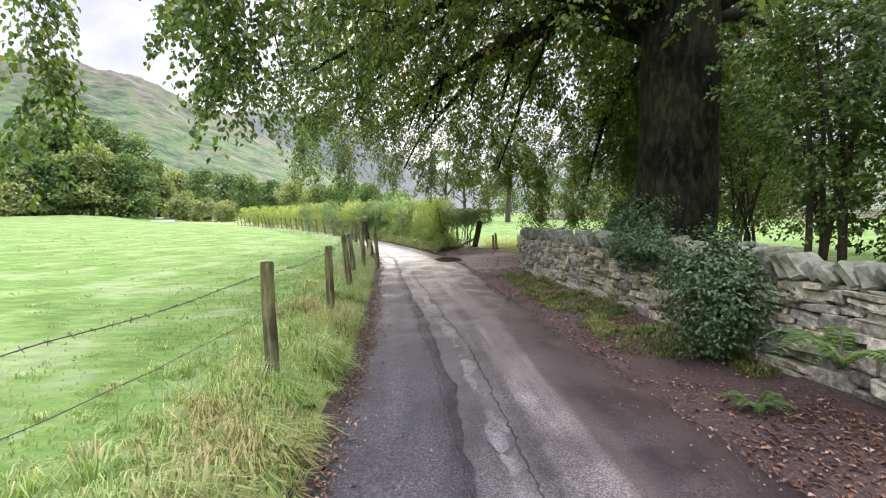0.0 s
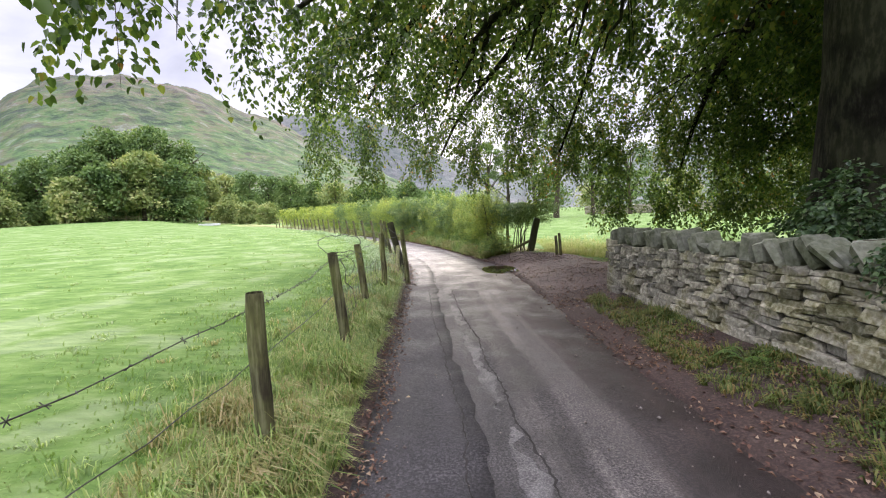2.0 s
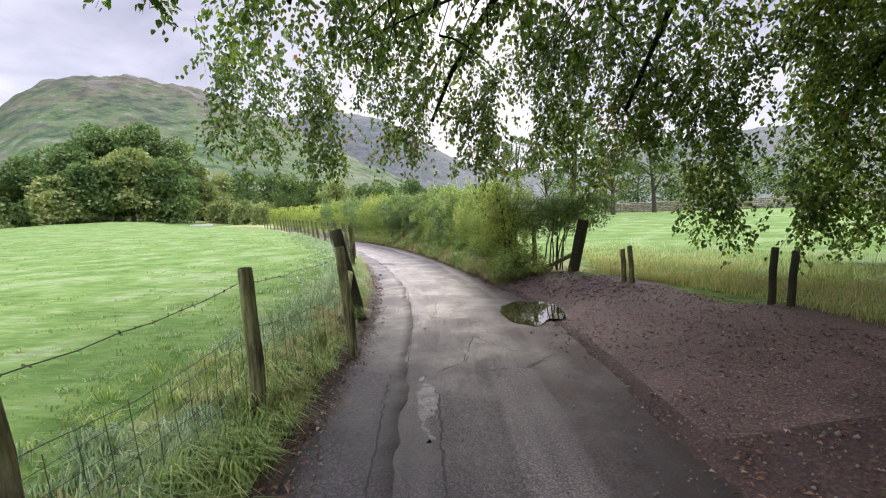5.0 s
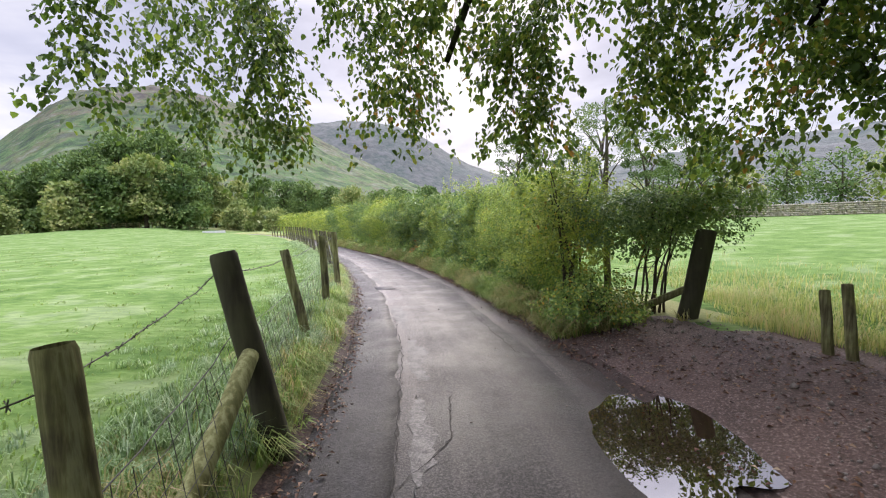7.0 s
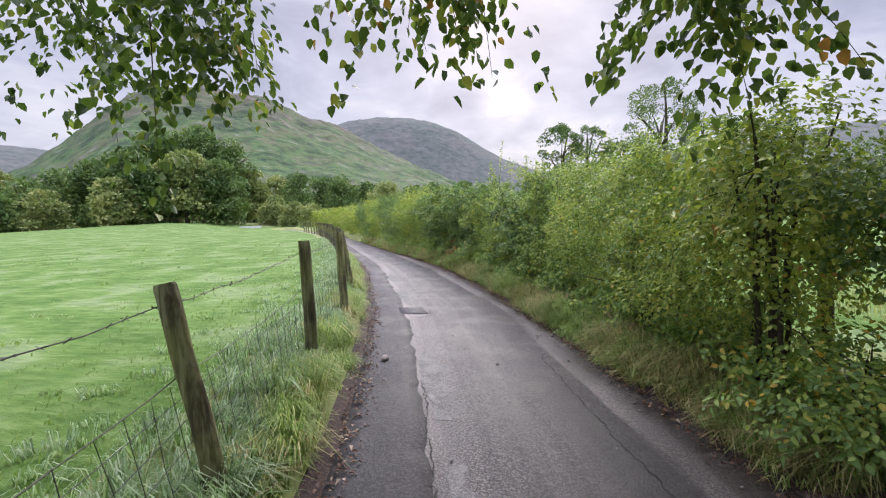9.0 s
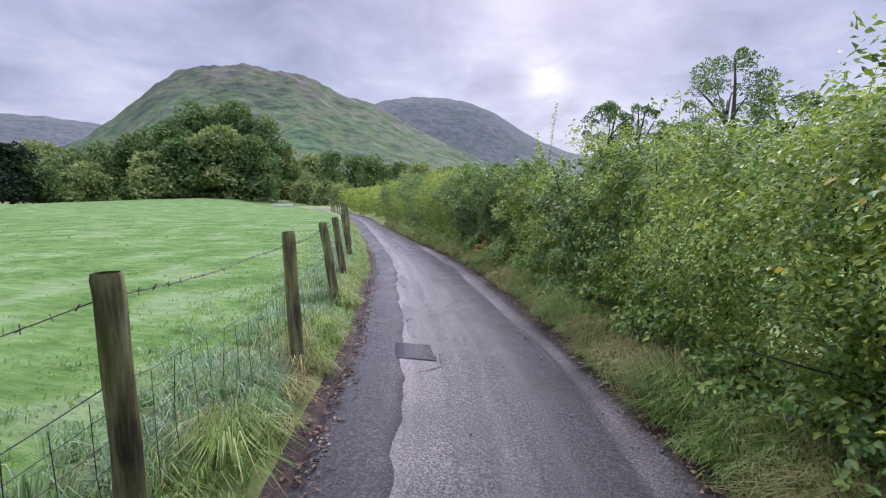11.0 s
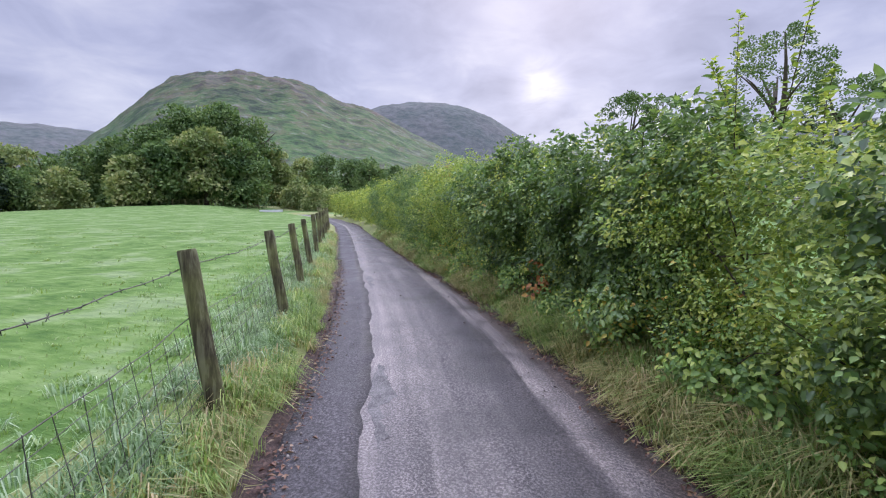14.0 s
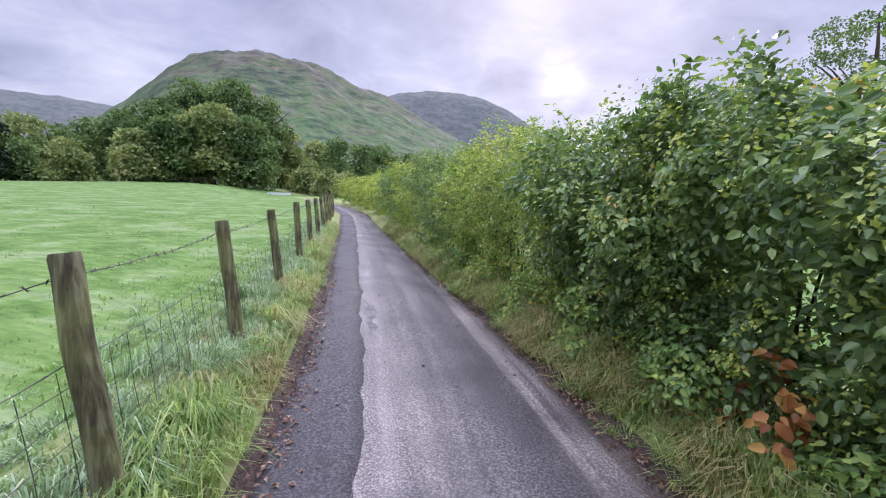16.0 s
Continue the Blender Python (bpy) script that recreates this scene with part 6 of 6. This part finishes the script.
# thin-crowned trees behind the hedge
for az, d, hh, w, sd in ((17.6, 40, 14.5, 7, 3), (4.6, 46, 12.2, 6.0, 4), (8.2, 47, 12.0, 6.2, 5), (23, 44, 10.8, 6.5, 6), (13.0, 46, 9.5, 6, 8), (28, 48, 10.5, 7, 9)):
    far_tree("ash_tree", az, d, hh, w, sd, M_FARLEAF, "open-crowned ash tree behind the hedge", "open", n=5200, leaf=.17, bare=.3, group="ash trees behind the hedge")
for az, d, hh, w, m in ((26, 95, 10, 11, M_FARLEAF), (30, 90, 9, 10, M_FARPALE), (34, 95, 12, 12, M_FARLEAF), (38.5, 90, 11, 12, M_FARLEAF), (43, 90, 12, 13, M_FARPALE), (48, 90, 12, 13, M_FARLEAF), (54, 90, 12, 14, M_FARLEAF), (61, 90, 13, 14, M_FARLEAF), (22, 98, 11, 11, M_FARLEAF), (18, 100, 9, 11, M_FARPALE), (70, 85, 13, 15, M_FARLEAF), (80, 85, 13, 15, M_FARLEAF), (92, 80, 13, 15, M_FARLEAF), (12, 110, 9, 12, M_FARLEAF)):
    far_tree("valley_tree", az, d, hh, w, int(2500 + az * 13), m, "green tree beyond the further field", n=1600, group="trees beyond the further field")


def build_woods():
    """Woods that clothe the valley floor and the foot of the fells."""
    rng = np.random.default_rng(55)
    n = 42000
    az = np.radians(rng.uniform(-100, -4, n)); r = rng.uniform(160, 330, n)
    c = field_noise(np.stack([az * 40, r * .06], -1), 1.0, 3)
    hgt = (9 + 4.5 * c) * rng.random(n) ** .4 + (r - 160) * .03
    P = np.stack([-4.6 + r * np.sin(az), 21.2 + r * np.cos(az), hgt], -1)
    V, F = leaf_arrays(P, rand_dirs(rng, n), rand_dirs(rng, n) + [0, 0, .6], r * .0075, r * .006)
    tagged(mesh_np("woodland", V, F, M_FARLEAF), "mixed green woodland along the foot of the fell", "woodland", kind="stuff")


build_woods()


def build_far_fence():
    """Post and rail fence along the crest of the pasture, and the pale trough by it."""
    f = thing("rail_fence", (0, 0, 0), "weathered post and rail fence on the crest of the pasture", "fence")
    old = None
    for az in np.arange(-53.5, -39.4, 1.25):
        x, y = -4.6 + 97 * math.sin(radians(az)), 21.2 + 97 * math.cos(radians(az))
        z = float(ground_z(x, y))
        post_mesh("post", (x, y, z - .2), (x + .02, y, z + 1.0), .1, M_POST, f, 8)
        if old is not None:
            for k in (.45, .85):
                Heap().tube([old + [0, 0, k], np.array([x, y, z + k])], .05, 5, True).mesh("rail", M_POST, f)
        old = np.array([x, y, z])
    x, y = -4.6 + 92 * math.sin(radians(-38.4)), 21.2 + 92 * math.cos(radians(-38.4))
    bm = bmesh.new()
    bmesh.ops.create_cube(bm, size=1)
    bmesh.ops.scale(bm, vec=(4.2, .7, .45), verts=bm.verts)
    top = max(bm.faces, key=lambda q: q.calc_center_median().z)
    bmesh.ops.inset_region(bm, faces=[top], thickness=.08)
    bmesh.ops.translate(bm, vec=(0, 0, -.3), verts=top.verts)
    o = part("water_trough", bm, M_TROUGH, None)
    o.location = (x, y, float(ground_z(x, y)) + .2); o.rotation_euler = (0, 0, radians(38))
    tagged(o, "long pale concrete water trough at the far fence", "trough")


build_far_fence()


def build_far_wall():
    w = thing("field_wall", (0, 0, 0), "low grey dry stone wall across the further field", "wall")
    rng = np.random.default_rng(9)
    h = Heap()
    a, b = np.array([14.0, 72.0]), np.array([60.0, 44.0])
    d = b - a; L_ = np.linalg.norm(d); d /= L_; nrm = np.array([-d[1], d[0]])
    for z in np.arange(0, 1.25, .21):
        s = 0
        while s < L_:
            wd = rng.uniform(.25, .7)
            c = a + d * (s + wd / 2)
            zz = float(ground_z(c[0], c[1])) + z + .1
            hw = np.array([[sx * wd * .48, sy * .25, sz * .1] for sx in (-1, 1) for sy in (-1, 1) for sz in (-1, 1)]) + rng.normal(size=(8, 3)) * .02
            v = np.c_[c[0] + hw[:, 0] * d[0] + hw[:, 1] * nrm[0], c[1] + hw[:, 0] * d[1] + hw[:, 1] * nrm[1], zz + hw[:, 2]]
            h.add(v, [[0, 1, 3, 2], [4, 6, 7, 5], [0, 4, 5, 1], [2, 3, 7, 6], [1, 5, 7, 3], [0, 2, 6, 4]])
            s += wd
    h.mesh("stones", M_STONE, w, False)["kind"] = "stuff"


build_far_wall()
